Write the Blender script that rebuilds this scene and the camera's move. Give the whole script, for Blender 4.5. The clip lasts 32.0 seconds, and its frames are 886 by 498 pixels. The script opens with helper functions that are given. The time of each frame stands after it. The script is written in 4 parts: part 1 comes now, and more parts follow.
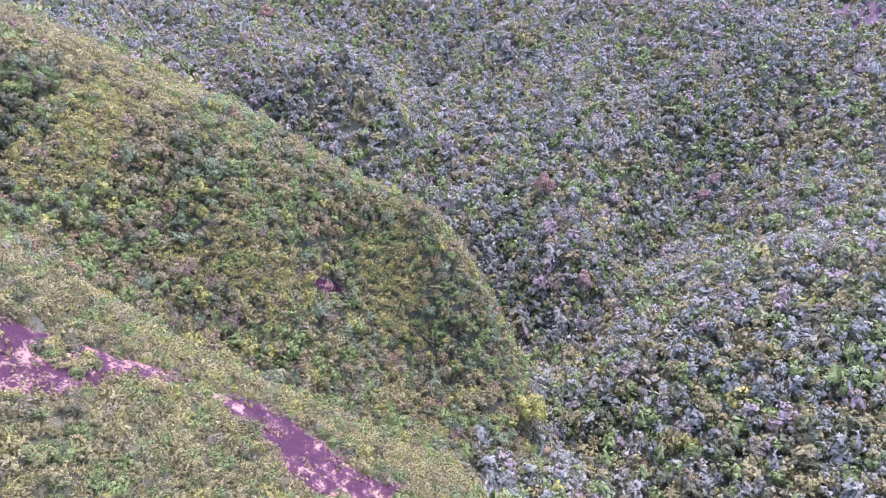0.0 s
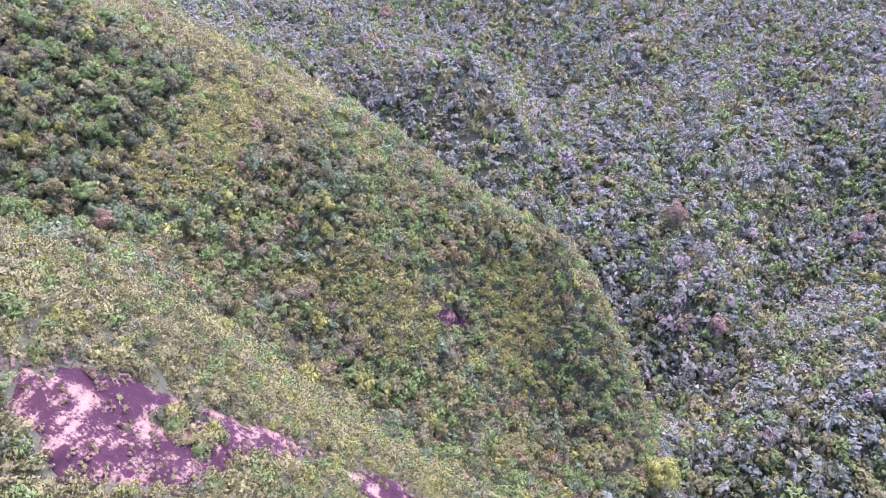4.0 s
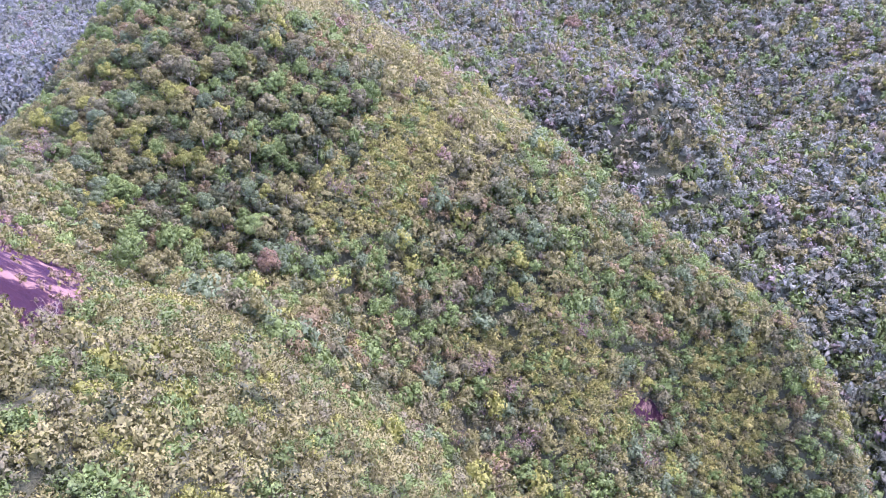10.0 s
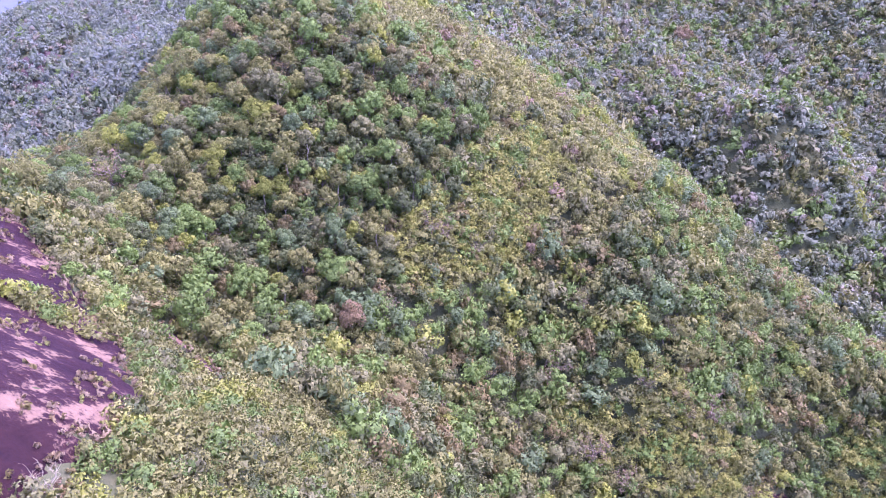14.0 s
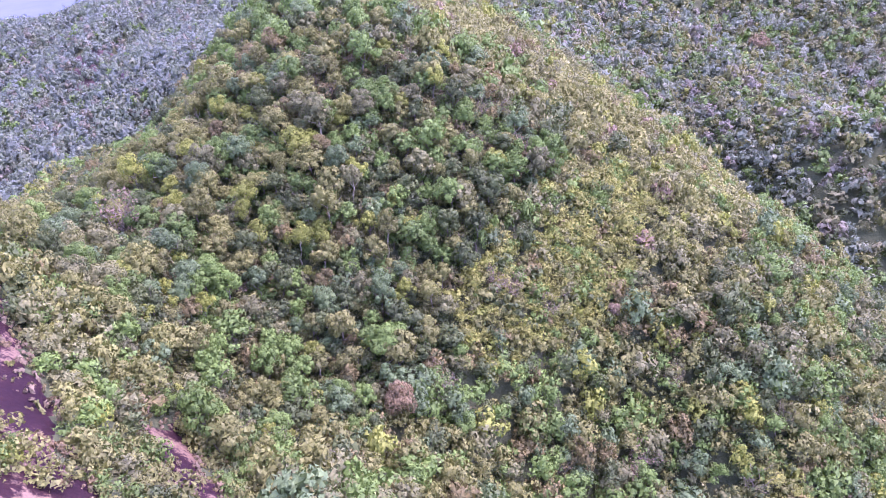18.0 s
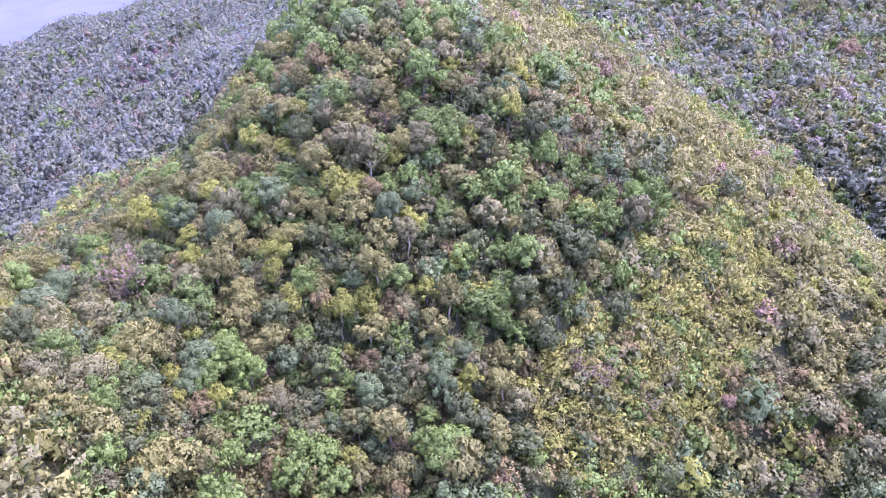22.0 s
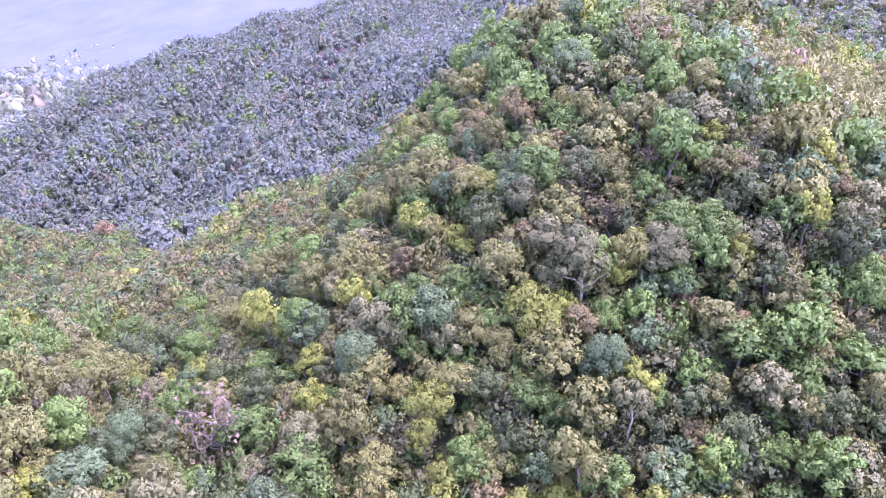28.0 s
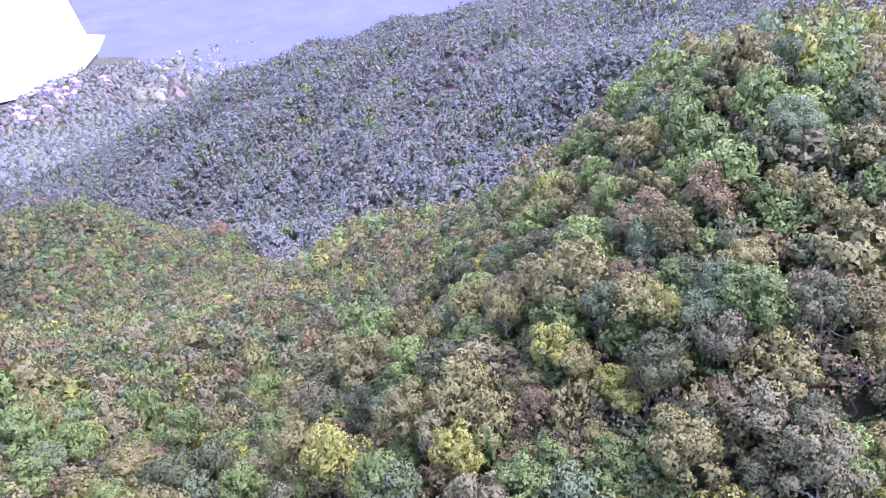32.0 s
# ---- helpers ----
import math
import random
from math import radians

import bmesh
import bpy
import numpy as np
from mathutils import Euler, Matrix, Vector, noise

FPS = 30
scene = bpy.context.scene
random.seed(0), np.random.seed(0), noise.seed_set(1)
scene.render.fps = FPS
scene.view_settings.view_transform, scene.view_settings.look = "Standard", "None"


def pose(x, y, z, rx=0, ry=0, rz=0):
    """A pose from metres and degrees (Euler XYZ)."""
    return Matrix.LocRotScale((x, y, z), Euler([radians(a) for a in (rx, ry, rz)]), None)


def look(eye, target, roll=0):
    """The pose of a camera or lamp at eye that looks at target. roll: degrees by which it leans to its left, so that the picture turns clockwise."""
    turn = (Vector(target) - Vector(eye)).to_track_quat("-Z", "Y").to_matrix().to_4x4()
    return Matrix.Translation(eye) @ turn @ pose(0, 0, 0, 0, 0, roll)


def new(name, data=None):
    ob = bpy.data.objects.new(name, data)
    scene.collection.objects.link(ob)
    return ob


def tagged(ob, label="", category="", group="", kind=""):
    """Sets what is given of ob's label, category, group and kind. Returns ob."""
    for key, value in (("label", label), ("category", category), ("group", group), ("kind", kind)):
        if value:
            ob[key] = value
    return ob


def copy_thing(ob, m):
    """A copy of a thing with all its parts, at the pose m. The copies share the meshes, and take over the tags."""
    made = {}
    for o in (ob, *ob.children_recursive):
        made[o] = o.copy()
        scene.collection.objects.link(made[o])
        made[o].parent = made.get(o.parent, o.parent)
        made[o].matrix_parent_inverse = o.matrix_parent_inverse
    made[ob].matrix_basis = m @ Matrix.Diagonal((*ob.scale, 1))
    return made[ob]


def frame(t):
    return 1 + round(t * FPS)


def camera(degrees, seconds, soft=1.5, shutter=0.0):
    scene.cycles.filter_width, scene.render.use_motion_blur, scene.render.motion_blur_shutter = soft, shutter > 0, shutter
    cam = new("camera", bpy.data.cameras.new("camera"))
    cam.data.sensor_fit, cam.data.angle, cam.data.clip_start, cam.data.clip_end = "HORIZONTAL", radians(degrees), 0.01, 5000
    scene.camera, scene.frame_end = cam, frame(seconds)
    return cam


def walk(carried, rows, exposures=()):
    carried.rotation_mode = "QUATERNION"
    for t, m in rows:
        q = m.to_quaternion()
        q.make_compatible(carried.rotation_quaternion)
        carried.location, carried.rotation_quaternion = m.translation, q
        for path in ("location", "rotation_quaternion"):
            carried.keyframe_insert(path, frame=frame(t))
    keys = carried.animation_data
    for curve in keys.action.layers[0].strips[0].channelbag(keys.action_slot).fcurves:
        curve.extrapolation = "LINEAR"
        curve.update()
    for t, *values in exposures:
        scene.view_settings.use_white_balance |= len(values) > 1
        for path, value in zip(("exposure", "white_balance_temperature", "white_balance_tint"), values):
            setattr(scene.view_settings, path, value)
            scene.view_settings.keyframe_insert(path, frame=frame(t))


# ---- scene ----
cam = camera(64.59, 32.0, soft=0.9)
PATH = [
    (0, (-0.00, 0.00, 150.00), (0.00, 87.38, 101.38), -1.12),
    (0.5, (-2.29, 3.15, 149.64), (-3.71, 90.56, 101.09), -0.99),
    (1, (-4.60, 6.29, 149.28), (-7.83, 93.69, 100.80), -0.90),
    (1.5, (-6.67, 9.54, 148.79), (-11.29, 96.92, 100.40), -0.81),
    (2, (-8.82, 12.66, 148.40), (-15.01, 100.00, 100.09), -0.70),
    (2.5, (-10.98, 15.72, 148.04), (-18.64, 102.99, 99.81), -0.61),
    (3, (-13.02, 18.90, 147.58), (-21.89, 106.10, 99.44), -0.49),
    (3.5, (-15.11, 21.86, 147.01), (-25.65, 108.93, 98.96), -0.40),
    (5.5, (-23.08, 33.74, 145.31), (-39.83, 119.95, 97.49), -0.15),
    (6, (-25.03, 36.69, 144.99), (-43.51, 122.55, 97.18), -0.05),
    (6.5, (-26.99, 39.66, 144.73), (-47.33, 125.13, 96.97), 0.02),
    (7, (-28.95, 42.56, 144.52), (-51.09, 127.62, 96.82), 0.04),
    (7.5, (-30.98, 45.55, 144.32), (-54.68, 130.19, 96.62), 0.11),
    (8, (-33.06, 48.35, 144.26), (-58.37, 132.51, 96.55), 0.21),
    (8.5, (-35.13, 51.20, 144.02), (-61.90, 134.92, 96.33), 0.28),
    (9, (-37.09, 54.01, 143.78), (-65.40, 137.20, 96.05), 0.33),
    (9.5, (-39.03, 56.70, 143.60), (-68.84, 139.35, 95.85), 0.40),
    (10, (-40.84, 59.33, 143.35), (-72.13, 141.48, 95.69), 0.37),
    (10.5, (-42.78, 61.94, 143.09), (-75.40, 143.58, 95.44), 0.45),
    (11, (-44.94, 64.59, 142.76), (-79.20, 145.56, 95.11), 0.52),
    (11.5, (-46.88, 67.26, 142.43), (-82.40, 147.68, 94.78), 0.60),
    (12, (-48.79, 69.86, 142.08), (-85.35, 149.86, 94.50), 0.66),
    (12.5, (-50.78, 72.56, 141.83), (-88.80, 151.88, 94.27), 0.61),
    (13, (-52.68, 75.21, 141.74), (-91.91, 153.93, 94.15), 0.57),
    (13.5, (-54.75, 77.79, 141.64), (-95.03, 155.97, 94.03), 0.58),
    (14, (-56.78, 80.35, 141.60), (-97.94, 158.05, 93.97), 0.67),
    (14.5, (-58.73, 82.79, 141.47), (-100.32, 160.25, 93.84), 0.65),
    (16.5, (-66.68, 93.00, 140.35), (-111.56, 168.62, 92.72), 0.59),
    (17, (-68.64, 95.63, 140.04), (-114.07, 170.90, 92.39), 0.58),
    (17.5, (-70.53, 98.17, 139.79), (-116.67, 173.00, 92.12), 0.55),
    (18, (-72.44, 100.75, 139.61), (-119.10, 175.21, 91.87), 0.51),
    (18.5, (-74.55, 103.39, 139.37), (-122.02, 177.29, 91.56), 0.50),
    (19, (-76.54, 105.94, 139.15), (-124.84, 179.27, 91.29), 0.44),
    (19.5, (-78.48, 108.37, 138.89), (-127.74, 181.05, 91.03), 0.41),
    (20, (-80.49, 110.79, 138.70), (-130.46, 182.95, 90.79), 0.32),
    (20.5, (-82.64, 113.14, 138.38), (-133.19, 184.90, 90.47), 0.22),
    (21, (-84.83, 115.57, 137.96), (-135.87, 186.99, 90.05), 0.16),
    (21.5, (-87.01, 117.85, 137.75), (-138.59, 188.84, 89.80), 0.12),
    (22, (-89.17, 120.09, 137.57), (-141.48, 190.53, 89.59), 0.07),
    (22.5, (-91.39, 122.36, 137.30), (-144.71, 192.03, 89.31), -0.03),
    (23, (-93.59, 124.57, 137.01), (-147.97, 193.44, 89.04), -0.11),
    (23.5, (-95.79, 126.67, 136.87), (-151.42, 194.52, 88.89), -0.25),
    (24, (-98.14, 128.66, 136.68), (-155.08, 195.43, 88.71), -0.29),
    (24.5, (-100.56, 130.61, 136.46), (-158.76, 196.26, 88.47), -0.43),
    (25, (-102.81, 132.55, 136.19), (-162.53, 196.84, 88.25), -0.47),
    (25.5, (-105.15, 134.40, 135.91), (-166.77, 196.96, 88.05), -0.44),
    (27.5, (-115.12, 141.70, 134.82), (-182.04, 198.67, 87.10), -0.51),
    (28, (-117.60, 143.40, 134.56), (-186.03, 198.58, 86.89), -0.46),
    (28.5, (-120.02, 145.02, 134.35), (-189.82, 198.52, 86.76), -0.46),
    (29, (-122.50, 146.63, 134.10), (-193.72, 198.32, 86.60), -0.48),
    (29.5, (-125.09, 148.27, 133.81), (-197.82, 197.89, 86.39), -0.45),
    (30, (-127.61, 149.74, 133.55), (-201.51, 197.73, 86.26), -0.39),
    (30.5, (-130.20, 151.18, 133.41), (-204.84, 198.05, 86.16), -0.45),
    (31, (-132.90, 152.63, 133.27), (-208.53, 198.00, 86.13), -0.41),
    (31.5, (-135.61, 154.02, 133.12), (-212.25, 197.78, 86.09), -0.38),
    (32, (-138.25, 155.41, 132.89), (-215.59, 197.99, 85.93), -0.34),
]
EXPOSURES = [(0, 3.10, 5060, 114), (7, 3.11, 5060, 113), (13, 3.08, 5050, 113), (21, 3.11, 5040, 113), (25, 3.19, 5040, 113), (28, 3.20, 5000, 113), (32, 2.95, 4980, 112)]
walk(cam, [(t, look(eye, target, roll)) for t, eye, target, roll in PATH], EXPOSURES)

# ---- world, sun ----
world = bpy.data.worlds.new("sky")
scene.world = world
world.use_nodes = True
wn = world.node_tree
sky = wn.nodes.new("ShaderNodeTexSky")
sky.sky_type = 'NISHITA'
sky.sun_disc = False
sky.sun_elevation = radians(70)
sky.sun_rotation = radians(35)
sky.air_density, sky.dust_density, sky.ozone_density = 1.0, 3.0, 1.0
wn.links.new(sky.outputs[0], wn.nodes["Background"].inputs[0])
wn.nodes["Background"].inputs[1].default_value = 0.17
sun = new("sun", bpy.data.lights.new("sun", 'SUN'))
sun.data.energy, sun.data.angle, sun.data.color = 0.5, radians(40), (1.0, 0.95, 0.88)
sun.matrix_world = look((0, 0, 400), (-400 * math.sin(radians(35)) * 0.364, -400 * math.cos(radians(35)) * 0.364, 0))


# ---- materials ----
def node_mat(name):
    m = bpy.data.materials.new(name)
    m.use_nodes = True
    nt = m.node_tree
    return m, nt, nt.nodes["Principled BSDF"], nt.nodes["Material Output"]


def math_node(nt, op, a, b):
    n = nt.nodes.new("ShaderNodeMath")
    n.operation = op
    for i, v in enumerate((a, b)):
        if hasattr(v, "links"):
            nt.links.new(v, n.inputs[i])
        else:
            n.inputs[i].default_value = v
    return n.outputs[0]


def noise_node(nt, scale, detail=3.0, rough=0.55):
    g = nt.nodes.new("ShaderNodeNewGeometry")
    n = nt.nodes.new("ShaderNodeTexNoise")
    n.inputs["Scale"].default_value, n.inputs["Detail"].default_value, n.inputs["Roughness"].default_value = scale, detail, rough
    nt.links.new(g.outputs["Position"], n.inputs["Vector"])
    return n.outputs["Fac"]


def ramp(nt, fac, *stops):
    r = nt.nodes.new("ShaderNodeValToRGB")
    while len(r.color_ramp.elements) < len(stops):
        r.color_ramp.elements.new(0.5)
    for e, (p, c) in zip(r.color_ramp.elements, stops):
        e.position, e.color = p, (*c, 1)
    nt.links.new(fac, r.inputs[0])
    return r.outputs[0]


def leaf_material(name, c, spread=0.34, through_light=0.3):
    """Foliage: tone from crown to crown, patches a few metres wide, leaf grain, light through the leaf."""
    m, nt, p, out = node_mat(name)
    g = nt.nodes.new("ShaderNodeNewGeometry")
    o = nt.nodes.new("ShaderNodeObjectInfo")
    a = math_node(nt, 'MULTIPLY', math_node(nt, 'ADD', g.outputs["Random Per Island"], o.outputs["Random"]), 0.17)
    b = math_node(nt, 'MULTIPLY', noise_node(nt, 0.16, 2.0), 0.30)
    grain = noise_node(nt, 1.5, 7.0, 0.72)
    f = math_node(nt, 'ADD', math_node(nt, 'ADD', a, b), math_node(nt, 'MULTIPLY', grain, 0.62))
    lo = tuple(v * (1 - spread * 1.55) for v in c)
    hi = (c[0] * (1 + spread * 1.4), c[1] * (1 + spread * 1.25), c[2] * (1 + spread))
    col = ramp(nt, f, (0.38, lo), (0.62, c), (0.86, hi))
    nt.links.new(col, p.inputs["Base Color"])
    p.inputs["Roughness"].default_value = 0.7
    p.inputs["Specular IOR Level"].default_value = 0.2
    t = nt.nodes.new("ShaderNodeBsdfTranslucent")
    nt.links.new(col, t.inputs["Color"])
    mix = nt.nodes.new("ShaderNodeMixShader")
    mix.inputs[0].default_value = through_light
    nt.links.new(p.outputs[0], mix.inputs[1])
    nt.links.new(t.outputs[0], mix.inputs[2])
    nt.links.new(mix.outputs[0], out.inputs[0])
    return m


LEAF = {
    "olive": leaf_material("leaf_olive", (0.126, 0.154, 0.016)),
    "green": leaf_material("leaf_green", (0.092, 0.174, 0.012)),
    "dark": leaf_material("leaf_dark", (0.064, 0.100, 0.012)),
    "teal": leaf_material("leaf_teal", (0.086, 0.152, 0.025)),
    "lime": leaf_material("leaf_lime", (0.160, 0.212, 0.010)),
    "grey": leaf_material("leaf_grey", (0.120, 0.146, 0.025)),
    "brown": leaf_material("leaf_brown", (0.130, 0.128, 0.019)),
    "pink": leaf_material("twig_pink", (0.165, 0.140, 0.040), 0.25, 0.2),
    "tan": leaf_material("leaf_tan", (0.160, 0.136, 0.030)),
    "straw": leaf_material("leaf_straw", (0.166, 0.198, 0.023)),
    "vine": leaf_material("leaf_vine", (0.188, 0.228, 0.017)),
    # far kinds: distance haze painted into the leaf colour, paler and bluer than near
    "mist": leaf_material("leaf_haze_grey", (0.138, 0.184, 0.053), 0.24),
    "slate": leaf_material("leaf_haze_slate", (0.108, 0.160, 0.047), 0.24),
    "mauve": leaf_material("leaf_haze_mauve", (0.146, 0.158, 0.053), 0.24),
    "blue": leaf_material("leaf_haze_blue", (0.110, 0.158, 0.059), 0.2),
}


def bark_material(name, c):
    m, nt, p, out = node_mat(name)
    col = ramp(nt, noise_node(nt, 3.0, 4.0), (0.3, tuple(v * 0.6 for v in c)), (0.7, c))
    nt.links.new(col, p.inputs["Base Color"])
    p.inputs["Roughness"].default_value = 0.85
    return m


BARK = bark_material("bark_grey", (0.12, 0.116, 0.034))
PALE_BARK = bark_material("bark_pale", (0.27, 0.27, 0.095))
TWIG = bark_material("bark_weathered", (0.19, 0.172, 0.055))


def ground_material():
    m, nt, p, out = node_mat("forest_floor")
    f = math_node(nt, 'ADD', math_node(nt, 'MULTIPLY', noise_node(nt, 0.05, 4.0), 0.5), math_node(nt, 'MULTIPLY', noise_node(nt, 1.2, 5.0), 0.5))
    col = ramp(nt, f, (0.3, (0.030, 0.042, 0.010)), (0.5, (0.048, 0.066, 0.015)), (0.7, (0.070, 0.082, 0.022)))
    nt.links.new(col, p.inputs["Base Color"])
    p.inputs["Roughness"].default_value = 0.95
    p.inputs["Specular IOR Level"].default_value = 0.05
    b = nt.nodes.new("ShaderNodeBump")
    b.inputs["Strength"].default_value, b.inputs["Distance"].default_value = 0.6, 0.4
    nt.links.new(noise_node(nt, 1.5, 5.0), b.inputs["Height"])
    nt.links.new(b.outputs[0], p.inputs["Normal"])
    return m


FLOOR = ground_material()


def rock_material(name, dark, pale, cut):
    """Weathered slab: dark stained rock, pale lichen and seams drawn out down the slope, cracks in relief."""
    m, nt, p, out = node_mat(name)
    g = nt.nodes.new("ShaderNodeNewGeometry")
    mp = nt.nodes.new("ShaderNodeMapping")
    mp.inputs["Rotation"].default_value, mp.inputs["Scale"].default_value = (0, 0, radians(-35)), (0.9, 0.28, 0.5)
    nt.links.new(g.outputs["Position"], mp.inputs["Vector"])
    streak = nt.nodes.new("ShaderNodeTexNoise")
    streak.inputs["Scale"].default_value, streak.inputs["Detail"].default_value, streak.inputs["Roughness"].default_value = 0.7, 6.0, 0.65
    nt.links.new(mp.outputs[0], streak.inputs["Vector"])
    f = math_node(nt, 'ADD', math_node(nt, 'MULTIPLY', streak.outputs["Fac"], 0.34), math_node(nt, 'MULTIPLY', noise_node(nt, 2.2, 6.0, 0.7), 0.26))
    f = math_node(nt, 'ADD', f, math_node(nt, 'MULTIPLY', noise_node(nt, 0.16, 4.0, 0.6), 0.40))
    col = ramp(nt, f, (cut - 0.15, dark), (cut - 0.01, tuple(v * 1.7 for v in dark)), (cut + 0.03, tuple(v * 0.7 for v in pale)), (cut + 0.12, pale))
    nt.links.new(col, p.inputs["Base Color"])
    p.inputs["Roughness"].default_value = 0.85
    p.inputs["Specular IOR Level"].default_value = 0.08
    b = nt.nodes.new("ShaderNodeBump")
    b.inputs["Strength"].default_value, b.inputs["Distance"].default_value = 1.0, 0.5
    nt.links.new(f, b.inputs["Height"])
    nt.links.new(b.outputs[0], p.inputs["Normal"])
    return m


ROCK = rock_material("rock_slab", (0.0125, 0.0060, 0.0029), (0.16, 0.118, 0.040), 0.535)
SCAR = rock_material("bare_earth", (0.040, 0.033, 0.015), (0.072, 0.056, 0.026), 0.5)
PALE_ROCK = rock_material("rock_slab_pale", (0.018, 0.0092, 0.0045), (0.19, 0.150, 0.046), 0.52)

# ---- terrain: a plan of crests, ribs, streams and slopes, with the heights along them ----
PLAN = {
    "hill_crest": [(-214, 262, 107), (-185, 248, 106), (-158, 256, 103), (-128, 252, 91), (-98, 254, 75), (-66, 250, 57), (-34, 246, 34), (-4, 244, 28), (22, 226, -14)],
    "hill_west_rib": [(-232, 246, 93), (-262, 236, 60), (-298, 222, 46), (-336, 198, 9), (-372, 170, -2)],
    "hill_north_rib": [(-226, 300, 90), (-236, 345, 62), (-250, 400, 52)],
    "hill_shoulder": [(-196, 220, 108), (-172, 206, 107), (-146, 214, 102), (-124, 222, 87), (-96, 224, 72), (-68, 222, 56), (-36, 218, 10), (-4, 210, -25)],
    "hill_face": [(-226, 200, 70), (-200, 188, 83), (-172, 184, 97), (-148, 188, 91), (-122, 190, 77), (-98, 200, 55), (-70, 200, 48), (-40, 198, 11)],
    "hill_foot": [(-232, 168, 64), (-206, 162, 73), (-184, 160, 82), (-160, 156, 85), (-138, 152, 70), (-120, 166, 65), (-104, 172, 51), (-80, 178, 34), (-60, 174, 9), (-24, 182, -11), (10, 190, -34)],
    "saddle": [(-260, 140, 54), (-220, 138, 81), (-180, 136, 92), (-150, 134, 96), (-124, 136, 79)],
    "saddle_stream": [(-104, 147, 70), (-85, 147, 50), (-50, 149, 20), (-15, 156, -12), (25, 168, -46), (60, 165, -64)],
    "spur_crest": [(-260, 85, 72), (-210, 70, 94), (-165, 95, 106), (-130, 80, 120), (-108, 92, 115), (-92, 97, 102), (-80, 92, 102), (-62, 82, 87), (-44, 76, 77), (-18, 52, 61)],
    "spur_side": [(-78, 106, 89), (-62, 104, 75), (-48, 100, 67), (-30, 98, 54), (20, 80, 22), (-60, 40, 89), (60, 20, -10)],
    "spur_brow": [(-112, 118, 93), (-98, 120, 89), (-84, 119, 83), (-70, 117, 75), (-57, 116, 64), (-44, 117, 55), (-31, 118, 45), (-15, 120, 32), (4, 114, 25)],
    "spur_south": [(-120, -60, 90), (0, -60, 40), (-300, -60, 40)],
    "gully": [(48, 225, -65), (42, 280, -75), (28, 318, -69), (18, 356, -47), (-14, 400, -28), (-48, 392, -26), (-85, 402, -4), (-122, 428, -7), (-176, 462, 18), (-236, 478, 47)],
    "gully_mouth": [(75, 200, -59), (110, 165, -46), (160, 130, -39)],
    "side_stream": [(-12, 428, -34), (-14, 500, -13), (-5, 575, -22), (0, 625, -5), (24, 650, 6)],
    "middle_rib": [(-24, 458, 3), (-60, 480, 28), (-130, 560, 20), (-194, 520, 29), (-150, 640, 23), (-236, 500, 46)],
    "east_rib": [(-4, 475, -17), (10, 560, -15), (50, 600, 14), (92, 640, 25), (40, 520, -7), (75, 560, 4)],
    "ravine": [(70, 262, -50), (82, 300, -61), (115, 362, -61), (155, 410, -49), (168, 480, -13), (165, 535, 0)],
    "ravine_rib": [(60, 330, -38), (75, 385, -29), (95, 440, -17), (110, 505, 0)],
    "east_slope": [(110, 240, -36), (135, 290, -29), (200, 350, -28), (217, 402, -28), (203, 513, 8), (300, 300, -3), (330, 200, 6), (250, 60, -28)],
    "north_ridge": [(-20, 735, 40), (-80, 698, 26), (-200, 720, 52), (100, 720, 39), (250, 700, 55), (-150, 900, 119), (100, 900, 92), (-350, 800, 108), (420, 420, 29)],
    "valley": [(-300, 330, 5), (-350, 270, 7), (-420, 240, -31), (-470, 235, -38), (-530, 262, -66), (-600, 240, -96), (-663, 215, -96), (-760, 190, -95), (-850, 140, -117)],
    "west_flank": [(-330, 400, 3), (-420, 340, -31), (-484, 370, -23), (-500, 310, -44), (-556, 330, -40), (-600, 310, -62), (-700, 300, -53), (-640, 360, -41)],
    "west_upper": [(-340, 520, 51), (-430, 430, 3), (-504, 463, 29), (-565, 400, -24), (-569, 483, 10), (-620, 420, -18), (-680, 360, -40), (-760, 270, -69), (-830, 240, -70)],
    "west_crest": [(-300, 620, 57), (-450, 600, 53), (-549, 540, 12), (-657, 734, 54), (-746, 635, 22), (-810, 500, -2), (-845, 340, -38), (-860, 220, -86), (-1000, 200, -132)],
    "saddle_hump": [(-420, 100, -25), (-470, 110, -15), (-512, 120, -16), (-515, 158, -20), (-505, 190, -40), (-560, 120, -56), (-620, 140, -115), (-330, 90, 25)],
    "plain": [(-820, 60, -140), (-1000, 60, -147), (-1200, 216, -187), (-1226, 443, -188), (-1174, 735, -181), (-900, -60, -144), (-600, 0, -83)],
}
